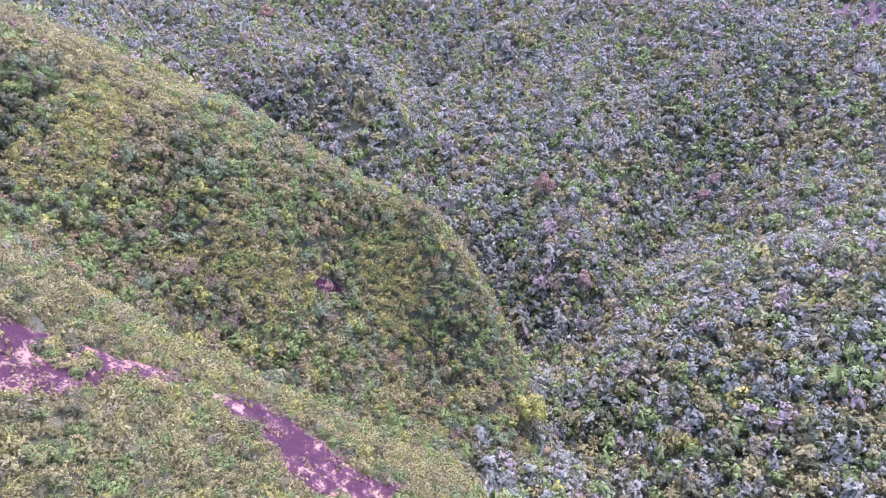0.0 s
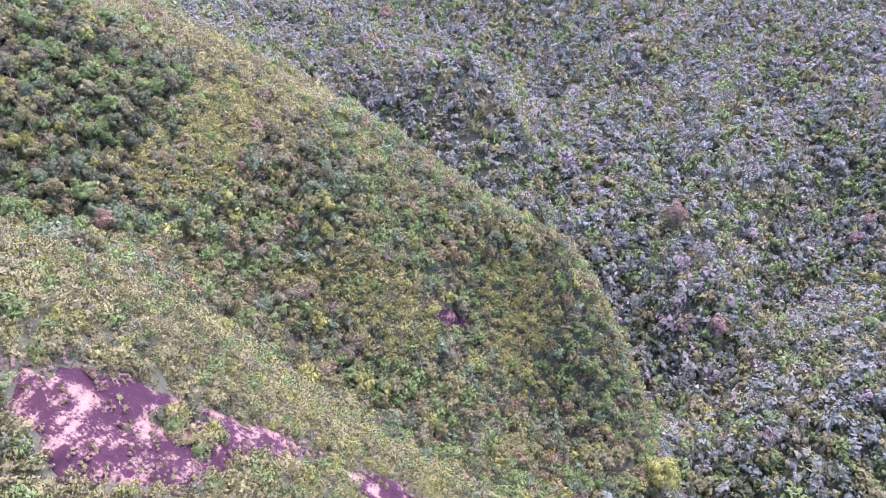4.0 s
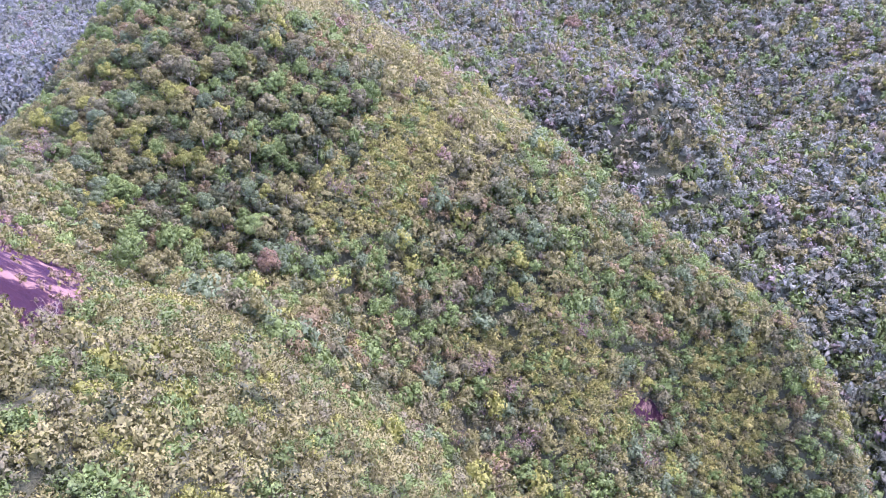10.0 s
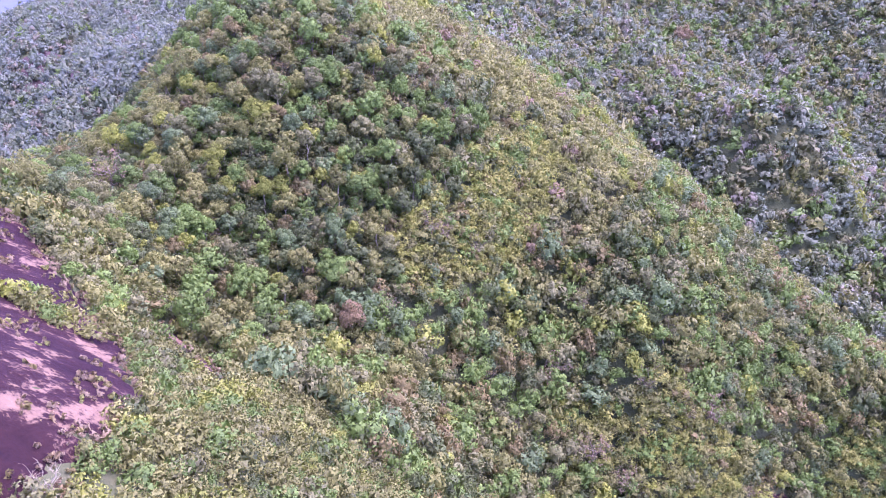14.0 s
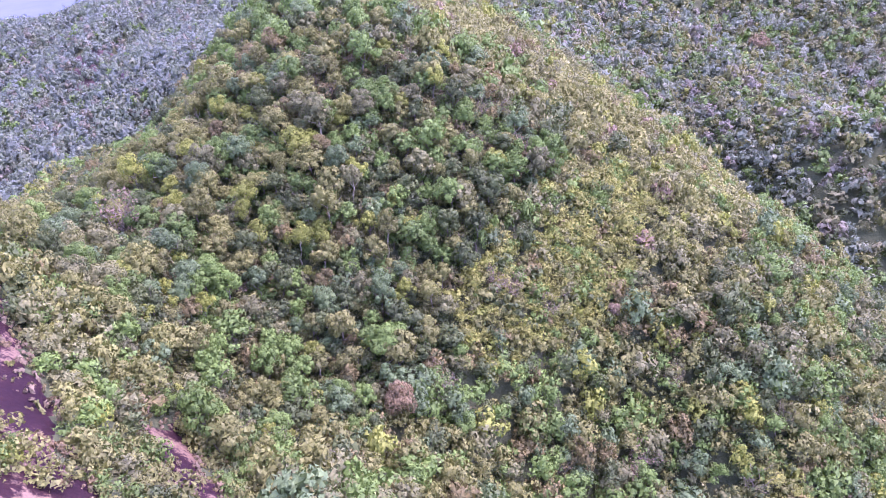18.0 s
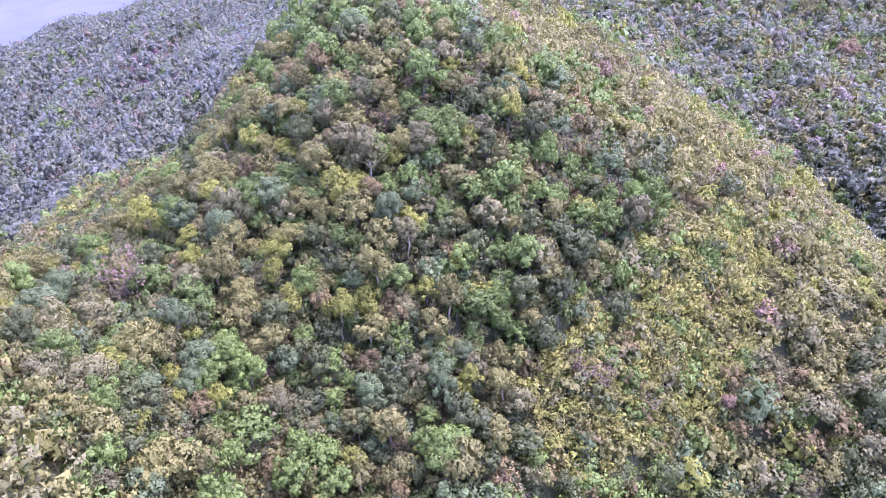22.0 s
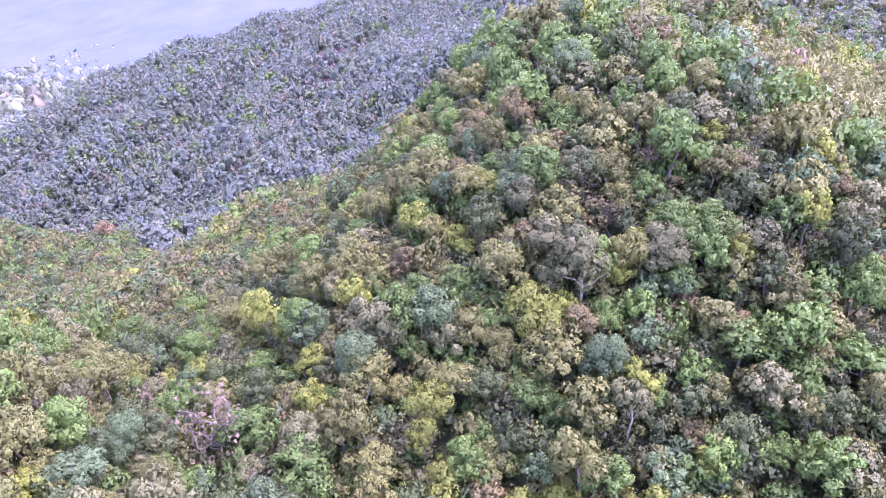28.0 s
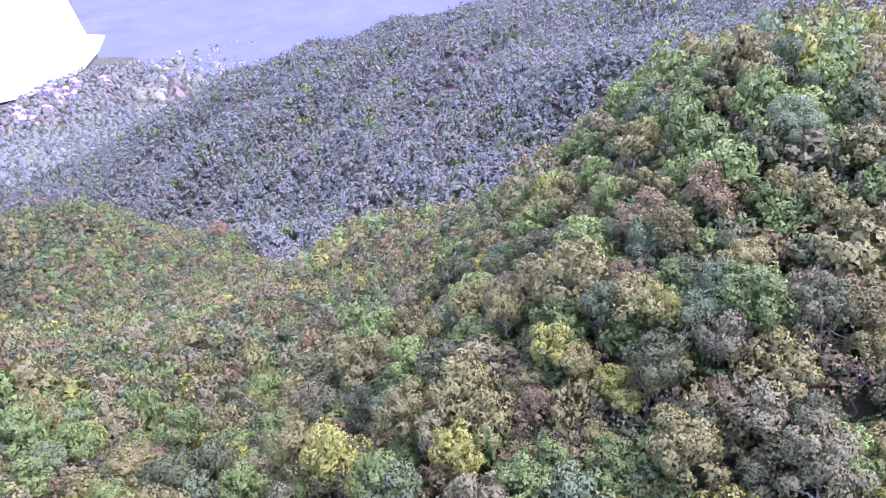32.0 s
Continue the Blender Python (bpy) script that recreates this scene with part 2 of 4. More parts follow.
# stream beds and rib crests that crease the slopes: line, depth or rise, width
CREASES = [
    (PLAN["gully"], -14.0, 14.2), (PLAN["side_stream"], -14.0, 15.2), (PLAN["ravine"], -15.5, 13.3), (PLAN["saddle_stream"], -2.5, 6.0),
    (PLAN["middle_rib"][:2], 5.0, 18.0), (PLAN["east_rib"][:4], 5.0, 18.0), (PLAN["ravine_rib"], 5.0, 16.0),
    ([(-660, 500), (-640, 455), (-622, 414), (-556, 340), (-534, 272)], -17.1, 15.2), ([(-760, 520), (-731, 456), (-680, 335), (-665, 222)], -17.1, 16.1),
    ([(-500, 520), (-520, 440), (-500, 360), (-470, 290)], -14.0, 14.2), ([(-590, 470), (-585, 400), (-545, 330)], 6.0, 15.0),
    ([(-840, 420), (-790, 320), (-770, 230)], -14.0, 15.2), ([(-700, 480), (-655, 390), (-615, 300)], 7.0, 16.0),
    ([(-400, 470), (-415, 390), (-430, 300), (-440, 250)], -14.0, 13.3), ([(-360, 450), (-370, 380), (-385, 300)], 5.0, 14.0),
    ([(110, 620), (105, 560), (70, 480), (50, 410), (35, 350)], -10.8, 11.4), ([(-110, 660), (-90, 590), (-45, 520), (-20, 470)], -10.8, 11.4),
    ([(-260, 600), (-200, 570), (-150, 500), (-110, 440)], -12.4, 12.3), ([(230, 560), (215, 480), (175, 420)], -7.2, 11.4),
    ([(200, 330), (150, 300), (100, 262)], -7.2, 11.4), ([(-330, 560), (-290, 500), (-230, 450), (-180, 462)], -10.8, 12.3),
]
MARKS = np.array([p for line in PLAN.values() for p in line], float)


def kernel(d2):
    return d2 * np.log(d2 + 1e-6) * 0.5


def fit_surface():
    xy, z = MARKS[:, :2] / 100.0, MARKS[:, 2]
    n = len(z)
    k = kernel(((xy[:, None] - xy[None]) ** 2).sum(-1)) + 0.01 * np.eye(n)
    p = np.c_[np.ones(n), xy]
    a = np.block([[k, p], [p.T, np.zeros((3, 3))]])
    return xy, np.linalg.solve(a, np.r_[z, 0, 0, 0])


SURF_XY, SURF_W = fit_surface()


def line_distance(x, y, line):
    d = np.full(np.shape(x), 1e9)
    for p, q in zip(line, line[1:]):
        ex, ey = q[0] - p[0], q[1] - p[1]
        t = np.clip(((x - p[0]) * ex + (y - p[1]) * ey) / (ex * ex + ey * ey), 0, 1)
        d = np.minimum(d, np.hypot(x - p[0] - t * ex, y - p[1] - t * ey))
    return d


def height(x, y):
    """Ground height, for arrays."""
    x, y = np.asarray(x, float), np.asarray(y, float)
    px, py = np.clip(x, -1500, 700) / 100.0, np.clip(y, -150, 1200) / 100.0
    out = SURF_W[-3] + SURF_W[-2] * px + SURF_W[-1] * py
    for (a, b), w in zip(SURF_XY, SURF_W):
        out = out + w * kernel((px - a) ** 2 + (py - b) ** 2)
    out = out + 0.8 * np.sin(x * 0.11 + 1.3 * np.sin(y * 0.07)) * np.cos(y * 0.13)
    wx, wy = x + 9 * np.sin(y / 37 + 0.5) + 4 * np.sin(x / 13), y + 9 * np.sin(x / 41 + 1.1) + 4 * np.sin(y / 15)
    for line, rise, wide in CREASES:
        out = out + rise * np.exp(-line_distance(wx, wy, line) / wide)
    ribs = np.clip((np.hypot(x + 110, y - 190) - 190) / 130, 0, 1)
    west = np.clip((-x - 540) / 60, 0, 1)
    out = out + ribs * (1 - west) * 3.5 * (np.sin(x / 21 + 1.2 * np.sin(y / 47)) * np.sin(y / 33 + 0.9 * np.sin(x / 39 + 1)) + 0.5 * np.sin((x - y) / 15 + np.sin(x / 31)))
    out = out + west * 4.0 * (1 - 2 * np.abs(np.sin((y + 0.45 * x) / 29 + 0.8 * np.sin(x / 57)))) * np.clip((y - 130) / 80, 0, 1)
    away = np.clip((np.hypot(x + 250, y - 350) - 900) / 500, 0, 1)
    away = away * away * (3 - 2 * away)
    return np.clip(out, -190, 210) * (1 - away) - 190 * away


def axis_steps(lo, hi, fine_lo, fine_hi, fine, coarse):
    a = list(np.arange(fine_lo, fine_hi + fine, fine))
    step, v = fine, fine_hi + fine
    while v < hi:
        step = min(step * (1.035 if lo * 0.17 < v < hi * 0.2 else 1.2), coarse)
        v += step
        a.append(v)
    step, v = fine, fine_lo
    while v > lo:
        step = min(step * (1.035 if lo * 0.17 < v < hi * 0.2 else 1.2), coarse)
        v -= step
        a.insert(0, v)
    return np.array(a)


def make_mesh(name, verts, faces, mats, index=None, smooth=False, normals=None):
    """A mesh from arrays; faces all of one size."""
    me = bpy.data.meshes.new(name)
    n, k = faces.shape
    me.vertices.add(len(verts))
    me.vertices.foreach_set("co", np.ascontiguousarray(verts, np.float32).ravel())
    me.loops.add(n * k)
    me.loops.foreach_set("vertex_index", np.ascontiguousarray(faces, np.int32).ravel())
    me.polygons.add(n)
    me.polygons.foreach_set("loop_start", np.arange(0, n * k, k, dtype=np.int32))
    for m in mats:
        me.materials.append(m)
    if index is not None:
        me.polygons.foreach_set("material_index", np.ascontiguousarray(index, np.int32))
    me.polygons.foreach_set("use_smooth", np.full(n, smooth or normals is not None))
    me.update(calc_edges=True)
    if normals is not None:
        me.normals_split_custom_set_from_vertices(normals.astype(np.float32))
    return me


def grid_faces(nx, ny):
    i = np.arange((nx - 1) * (ny - 1))
    a = (i // (nx - 1)) * nx + i % (nx - 1)
    return np.stack([a, a + 1, a + nx + 1, a + nx], 1)


gx = axis_steps(-4300, 3900, -260, 60, 3.0, 160)
gy = axis_steps(-3600, 4500, 20, 320, 3.0, 160)
mx, my = np.meshgrid(gx, gy)
GROUND_Z = height(mx.ravel(), my.ravel()).reshape(mx.shape)


def on_ground(x, y):
    """Height of the ground sheet itself, for arrays."""
    x, y = np.asarray(x, float), np.asarray(y, float)
    i, j = np.clip(np.searchsorted(gx, x) - 1, 0, len(gx) - 2), np.clip(np.searchsorted(gy, y) - 1, 0, len(gy) - 2)
    u, v = np.clip((x - gx[i]) / (gx[i + 1] - gx[i]), 0, 1), np.clip((y - gy[j]) / (gy[j + 1] - gy[j]), 0, 1)
    return (GROUND_Z[j, i] * (1 - u) + GROUND_Z[j, i + 1] * u) * (1 - v) + (GROUND_Z[j + 1, i] * (1 - u) + GROUND_Z[j + 1, i + 1] * u) * v


ground = new("ground", make_mesh("ground", np.stack([mx.ravel(), my.ravel(), GROUND_Z.ravel()], 1), grid_faces(len(gx), len(gy)), [FLOOR], smooth=True))
tagged(ground, "steep forested hillside ground with dark leaf litter", "ground", kind="structure")


# ---- bare rock ----
def edge_distance(x, y, poly):
    """Distance into the outline (negative outside), for arrays."""
    d, inside = np.full(np.shape(x), 1e9), np.zeros(np.shape(x), bool)
    for (x0, y0), (x1, y1) in zip(poly, poly[1:] + poly[:1]):
        ex, ey = x1 - x0, y1 - y0
        t = np.clip(((x - x0) * ex + (y - y0) * ey) / (ex * ex + ey * ey), 0, 1)
        d = np.minimum(d, np.hypot(x - x0 - t * ex, y - y0 - t * ey))
        inside ^= ((y0 > y) != (y1 > y)) & (x < (x1 - x0) * (y - y0) / ((y1 - y0) or 1e-9) + x0)
    return np.where(inside, d, -d)


def ripple(x, y, size):
    x, y = x / size, y / size
    return (np.sin(x * 1.7 + 2.1 * np.sin(y * 1.1)) + np.sin(y * 2.3 + 1.7 * np.sin(x * 1.9 + 0.6)) + 0.6 * np.sin((x + y) * 4.1 + np.sin(x * 3.3))) / 2.6


SLABS = {
    "upper": [(-73, 77), (-70, 84), (-66, 91), (-61, 94), (-54, 99.5), (-46, 102), (-49, 95), (-53, 89), (-55, 76), (-63, 68)],
    "lower": [(-44, 99), (-42, 104), (-37, 108), (-26, 105), (-16, 97), (-8, 98), (-12, 86), (-25, 82), (-32, 93)],
    "dome": [(-164, 134), (-150, 131), (-134, 125.5), (-121, 121), (-106, 113), (-100, 105), (-94, 94), (-110, 94), (-130, 101), (-156, 114)],
    "rib": [(-133, 133), (-133, 138), (-122, 134), (-113, 129), (-113, 126), (-121, 129)],
    "outcrop": [(-50, 206), (-43, 217), (-35, 219), (-36, 209), (-43, 205)],
}
SCARS = {
    "north": [(47, 670), (67, 676), (98, 664), (92, 642), (69, 637), (51, 650)],
    "east": [(143, 552), (166, 553), (162, 526), (143, 532)],
    "west": [(-642, 425), (-674, 452), (-670, 492), (-612, 466), (-570, 430), (-592, 407)],
    "far_east": [(302, 600), (352, 570), (340, 530), (315, 540)],
    "west_high": [(-595, 468), (-592, 484), (-583, 483), (-583, 467)],
}


def slab_mesh(name, poly, step, rise, mat):
    xs, ys = [p[0] for p in poly], [p[1] for p in poly]
    ax, ay = np.arange(min(xs) - 3 * step, max(xs) + 3 * step, step), np.arange(min(ys) - 3 * step, max(ys) + 3 * step, step)
    x, y = (a.ravel() for a in np.meshgrid(ax, ay))
    d = edge_distance(x, y, poly) + ripple(x, y, step * 3) * step * 1.6
    s = np.clip(d / (step * 2.0) + 0.5, 0, 1)
    bumps = rise * (0.6 + 0.5 * ripple(x, y, step * 5) + 0.25 * ripple(y, x, step * 1.7))
    z = on_ground(x, y) + s * s * (3 - 2 * s) * (bumps + rise * 1.6) - rise * 1.6
    f = grid_faces(len(ax), len(ay))
    keep = d[f].max(1) > -step * 2.2
    used, back = np.unique(f[keep], return_inverse=True)
    return make_mesh(name, np.stack([x, y, z], 1)[used], back.reshape(-1, 4), [mat], smooth=True)


SLAB_LABELS = {
    "upper": "broken dark purple rock slab with pale dry grass seams", "lower": "long sloping dark rock slab streaked with pale lichen",
    "dome": "large smooth dark rock dome with pale dry grass patches", "rib": "narrow dark rock rib between shrubs", "outcrop": "small purple rock outcrop among vines",
}
for key, poly in SLABS.items():
    tagged(new("rock_slab", slab_mesh("rock_slab", poly, 0.8, 0.5, PALE_ROCK if key in ("upper", "lower") else ROCK)), SLAB_LABELS[key], "rock", "bare rock slabs")
for key, poly in SCARS.items():
    tagged(new("landslide_scar", slab_mesh("landslide_scar", poly, 3.0, 1.2, SCAR)), "bare pinkish earth of an old landslide scar in the forest", "bare earth", "landslide scars")


def in_slab(x, y):
    out = np.zeros(np.shape(x), bool)
    island = (((x + 58.5) / 3.5) ** 2 + ((y - 87) / 5) ** 2 < 1) | (((x + 126) / 5) ** 2 + ((y - 117) / 2.5) ** 2 < 1)
    for poly in SLABS.values():
        out |= edge_distance(x, y, poly) > (-0.4 if poly[0][1] < 180 else 0.5)
    for poly in SCARS.values():
        out |= (edge_distance(x, y, poly) > 0.0) & (ripple(x, y, 6.0) > -0.15)
    return out & ~island


def slab_edge(x, y):
    out = np.zeros(np.shape(x), bool)
    for poly in SLABS.values():
        d = edge_distance(x, y, poly) + ripple(x, y, 2.4) * 1.6
        out |= (d > -1.6) & (d < 1.3)
        out |= (d > 0) & (ripple(x, y, 3.6) + ripple(y, x, 1.3) * 0.5 > 0.3)
    return out


# ---- foliage ----
def unit(v):
    return v / np.maximum(np.linalg.norm(v, axis=1, keepdims=True), 1e-9)


def leaf_cards(rng, centre, normal, size):
    """Small bent leaf sprays facing along normal."""
    n = len(centre)
    side = unit(np.cross(normal, rng.normal(size=(n, 3))))
    up = np.cross(normal, side)
    s = size * rng.uniform(0.7, 1.35, (n, 1))
    w = s * rng.uniform(0.45, 0.75, (n, 1))
    fold = normal * s * rng.uniform(-0.1, 0.3, (n, 1))
    v = np.stack([centre + up * s * 0.75, centre - up * s * 0.55 - side * w, centre - up * s * 0.55 + side * w + fold], 1)
    return v.reshape(-1, 3), np.arange(3 * n).reshape(-1, 3)


def sphere_cap(level):
    """Directions and faces of a fine ball without its underside."""
    bm = bmesh.new()
    bmesh.ops.create_icosphere(bm, subdivisions=level, radius=1.0)
    v = np.array([p.co[:] for p in bm.verts])
    f = np.array([[q.index for q in p.verts] for p in bm.faces])
    bm.free()
    f = f[v[f].mean(1)[:, 2] > -0.45]
    used, back = np.unique(f, return_inverse=True)
    return v[used], back.reshape(-1, 3)


CAPS = {k: sphere_cap(k) for k in (1,)}


def crown_shape(seed, cards, lobes, size, flat=0.75, level=1, jitter=0.7, lifted=0.25, rough=0.05, core=0.0, soft=0.6):
    """A crown of unit radius about (0,0,0): rounded lobes of leaf sprays, round a solid mass (core, for far crowns) or filled with coarser sprays."""
    rng = np.random.default_rng(seed)
    th = np.arange(lobes) * 2.399963 + rng.uniform(0, 6)
    h = np.linspace(0.95, -0.45, lobes) + rng.normal(0, 0.16, lobes)
    r = np.sqrt(np.clip(1 - h * h, 0.05, 1)) * rng.uniform(0.45, 1.2, lobes)
    lean = rng.normal(0, 0.16, 2)
    c = np.stack([np.cos(th) * r * 0.70 + lean[0] * h, np.sin(th) * r * 0.70 + lean[1] * h, h * 0.66], 1)
    rad = rng.uniform(0.20, 0.46, lobes) * (1.25 if lobes < 6 else 1.0 if lobes < 16 else 0.74)

    def reach(d):
        along = d @ c.T
        disc = along ** 2 - ((c ** 2).sum(1) - rad ** 2)[None]
        return np.maximum(np.where(disc > 0, along + np.sqrt(np.maximum(disc, 0)), 0).max(1), 0.42)

    d, f = CAPS[level]
    spin = rng.uniform(0, 6.283)
    d = np.stack([d[:, 0] * math.cos(spin) - d[:, 1] * math.sin(spin), d[:, 0] * math.sin(spin) + d[:, 1] * math.cos(spin), d[:, 2]], 1)
    v = d * (reach(d) * core * (1 + rng.normal(0, rough, len(d))))[:, None] * (1, 1, flat)
    fn = np.cross(v[f[:, 1]] - v[f[:, 0]], v[f[:, 2]] - v[f[:, 0]])
    vn = np.zeros_like(v)
    for k in range(3):
        np.add.at(vn, f[:, k], fn)
    vn = unit(unit(vn) * 0.4 + d * 0.8 + (0, 0, lifted))
    k = rng.choice(lobes, cards * 3, p=rad ** 2 / (rad ** 2).sum())
    q = unit(rng.normal(size=(cards * 3, 3)) + unit(c[k]) * 0.9 + (0, 0, 0.3))
    pos = c[k] + q * (rad[k] * rng.uniform(0.82, 1.10, cards * 3))[:, None]
    far = np.linalg.norm(pos, axis=1)
    keep = np.where(far > 0.86 * reach(pos / far[:, None]))[0][:cards]
    q, pos = q[keep], pos[keep] * (1, 1, flat)
    face = unit(q + rng.normal(size=q.shape) * jitter)
    lv, lf = leaf_cards(rng, pos, face, size)
    ln = np.repeat(unit(q * 0.8 + face * soft + (0, 0, lifted)), 3, 0)
    if not core:
        k = rng.integers(0, lobes, cards // 3)
        q = unit(rng.normal(size=(len(k), 3)) + (0, 0, 0.3))
        inner, fill = leaf_cards(rng, (c[k] * rng.uniform(0.3, 1.0, (len(k), 1)) + q * (rad[k] * rng.uniform(0.2, 0.75, len(k)))[:, None]) * (1, 1, flat), q, size * 2.0)
        return np.concatenate([lv, inner]), np.concatenate([lf, fill + len(lv)]), np.concatenate([ln, np.repeat(unit(q + (0, 0, 0.6)), 3, 0)])
    return np.concatenate([v, lv]), np.concatenate([f, lf + len(v)]), np.concatenate([vn, ln])


def scatter(rng, x0, x1, y0, y1, step, keep):
    gx, gy = np.meshgrid(np.arange(x0, x1, step), np.arange(y0, y1, step * 0.87))
    gx = gx + (np.arange(gx.shape[0])[:, None] % 2) * step * 0.5
    p = np.stack([gx.ravel(), gy.ravel()], 1) + rng.uniform(-0.42, 0.42, (gx.size, 2)) * step
    return p[keep(p[:, 0], p[:, 1])]


def stuff_forest(name, label, p, radius, lift, shapes, palette, seed, category="forest"):
    """Many crowns in one mesh: each takes one of the shapes, a turn, a size and a kind of leaf."""
    rng = np.random.default_rng(seed)
    n = len(p)
    z = on_ground(p[:, 0], p[:, 1])
    pick, turn = rng.integers(0, len(shapes), n), rng.uniform(0, 6.283, n)
    kinds = list(palette)
    w = np.array([palette[k] for k in kinds], float)
    kind = rng.choice(len(kinds), n, p=w / w.sum())
    V, F, I, N, base = [], [], [], [], 0
    for s, (v, f, m) in enumerate(shapes):
        at = np.where(pick == s)[0]
        if not len(at):
            continue
        co, si, r = np.cos(turn[at])[:, None], np.sin(turn[at])[:, None], radius[at][:, None]
        st, wide = rng.uniform(0.75, 1.5, (len(at), 1)), rng.uniform(0.78, 1.25, (len(at), 1))
        x = (v[:, 0] * wide * co - v[:, 1] * si) * r + p[at, 0][:, None]
        y = (v[:, 0] * wide * si + v[:, 1] * co) * r + p[at, 1][:, None]
        zz = v[:, 2] * r * st + (z[at] + lift[at])[:, None]
        V.append(np.stack([x, y, zz], -1).reshape(-1, 3))
        F.append((f[None] + (np.arange(len(at)) * len(v))[:, None, None]).reshape(-1, 3) + base)
        I.append(np.repeat(kind[at], len(f)))
        N.append(np.stack([m[:, 0] * co - m[:, 1] * si, m[:, 0] * si + m[:, 1] * co, m[:, 2] + 0 * co], -1).reshape(-1, 3))
        base += len(at) * len(v)
    ob = new(name, make_mesh(name, np.concatenate(V), np.concatenate(F), [LEAF[k] for k in kinds], np.concatenate(I), normals=np.concatenate(N)))
    return tagged(ob, label, category, kind="stuff")


# ---- plan of the cover ----
def oval(x, y, cx, cy, rx, ry):
    return ((x - cx) / rx) ** 2 + ((y - cy) / ry) ** 2 < 1


def in_spur(x, y):
    return (y < 134 - 0.05 * (x + 60)) & (x > -128) & (x < 75)


def in_hill(x, y):
    return ~in_spur(x, y) & (x > -215) & (x < np.where(y > 185, 34, 8)) & (y < 300) & (y > 95)


def in_west(x, y):
    return ((x <= -215) & (x > -420) & (y < 300) & (y > 95)) | ((x <= -420) & (x > -548) & (y < 222) & (y > 45))


def in_near(x, y):
    return (x > -206) & (x < -122) & (y > 138) & (y < 222)


def in_scrub(x, y):
    return (x < -120) & (x > -212) & (y > 100) & (y <= 139) & ~in_spur(x, y)


def in_vine(x, y):
    dx, dy = 4.0 * ripple(x, y, 5.0), 4.0 * ripple(y, x, 4.0)
    x, y = x + dx, y + dy
    return oval(x, y, -112, 215, 10, 22) | oval(x, y, -119, 191, 7, 8) | oval(x, y, -60, 197, 16, 11) | oval(x, y, -20, 226, 13, 14) | oval(x, y, -81, 189, 7, 6)


def in_crest(x, y):
    return oval(x, y, -150, 256, 42, 26) | oval(x, y, -100, 250, 14, 40)


SHAPES = {
    "far": [crown_shape(10 + i, 88, 8, 0.185, 0.95, jitter=0.5, lifted=0.35, soft=0.35) for i in range(14)],
    "slope": [crown_shape(30 + i, 66, 7, 0.205, 1.0, jitter=0.5, lifted=0.35, soft=0.3) for i in range(12)],
    "vast": [crown_shape(40 + i, 24, 5, 0.24, 0.85, 1, 0.4, 0.3, 0.05, 0.88, 0.15) for i in range(6)],
    "mid": [crown_shape(50 + i, 160, 9, 0.14, 0.9, 1, 0.6, 0.25, 0.06, 0.70, 0.45) for i in range(10)],
    "hill": [crown_shape(60 + i, 290, 11, 0.112, 0.95) for i in range(16)],
    "bush": [crown_shape(80 + i, 280, 12, 0.094, 0.8, jitter=0.9, lifted=0.45) for i in range(14)],
    "tuft": [crown_shape(100 + i, 110, 6, 0.145, 0.85, jitter=0.8, lifted=0.4) for i in range(8)],
}
rng = np.random.default_rng(5)


def spread(lo, hi, n):
    return lo + (hi - lo) * rng.beta(2, 2.4, n)


bush = scatter(rng, -128, 8, 54, 145, 1.85, lambda x, y: in_spur(x, y) & ~in_slab(x, y))
stuff_forest("spur_shrubs", "dense low olive and straw coloured shrubs covering the spur", bush, spread(0.9, 2.7, len(bush)), spread(0.2, 1.1, len(bush)), SHAPES["bush"],
             {"olive": 4.6, "straw": 3.4, "green": 2.6, "lime": 1.3, "grey": 0.8, "dark": 0.6}, 1, "shrubs")
scrub = scatter(rng, -212, -118, 100, 140, 2.2, lambda x, y: in_scrub(x, y) & ~in_slab(x, y))
stuff_forest("ridge_scrub", "olive and brown scrub along the saddle behind the rock dome", scrub, spread(1.1, 2.7, len(scrub)), spread(0.6, 2.4, len(scrub)), SHAPES["hill"],
             {"olive": 4, "green": 3, "grey": 1.4, "brown": 1.2, "dark": 2.6, "lime": 0.4}, 12, "shrubs")
vine = scatter(rng, -140, 0, 176, 244, 1.9, lambda x, y: in_vine(x, y) & ~in_slab(x, y))
stuff_forest("vine_carpet", "bright yellow-green climbing vines smothering the slope", vine, spread(1.2, 2.9, len(vine)), spread(0.9, 2.8, len(vine)), SHAPES["bush"],
             {"vine": 6, "lime": 1.5, "straw": 1.2, "green": 0.7, "olive": 1.0}, 6, "vines")
crest = scatter(rng, -195, -84, 205, 292, 2.6, lambda x, y: in_crest(x, y) & ~in_near(x, y) & ~in_vine(x, y))
stuff_forest("crest_shrubs", "pale straw and olive scrub along the dry hill crest", crest, spread(1.4, 3.3, len(crest)), spread(0.8, 3.2, len(crest)), SHAPES["hill"],
             {"straw": 3, "olive": 4.5, "grey": 2, "lime": 0.6, "green": 1, "brown": 0.6, "pink": 0.2}, 7, "shrubs")
under = scatter(rng, -215, 34, 132, 275, 2.6, lambda x, y: in_hill(x, y) & ~in_slab(x, y) & ~in_crest(x, y) & ~in_near(x, y))
stuff_forest("undergrowth", "dense green undergrowth beneath the hillside trees", under, spread(1.4, 2.6, len(under)), spread(1.0, 3.4, len(under)), SHAPES["tuft"],
             {"olive": 3, "green": 3, "dark": 2, "grey": 1.5, "brown": 1}, 9, "undergrowth")
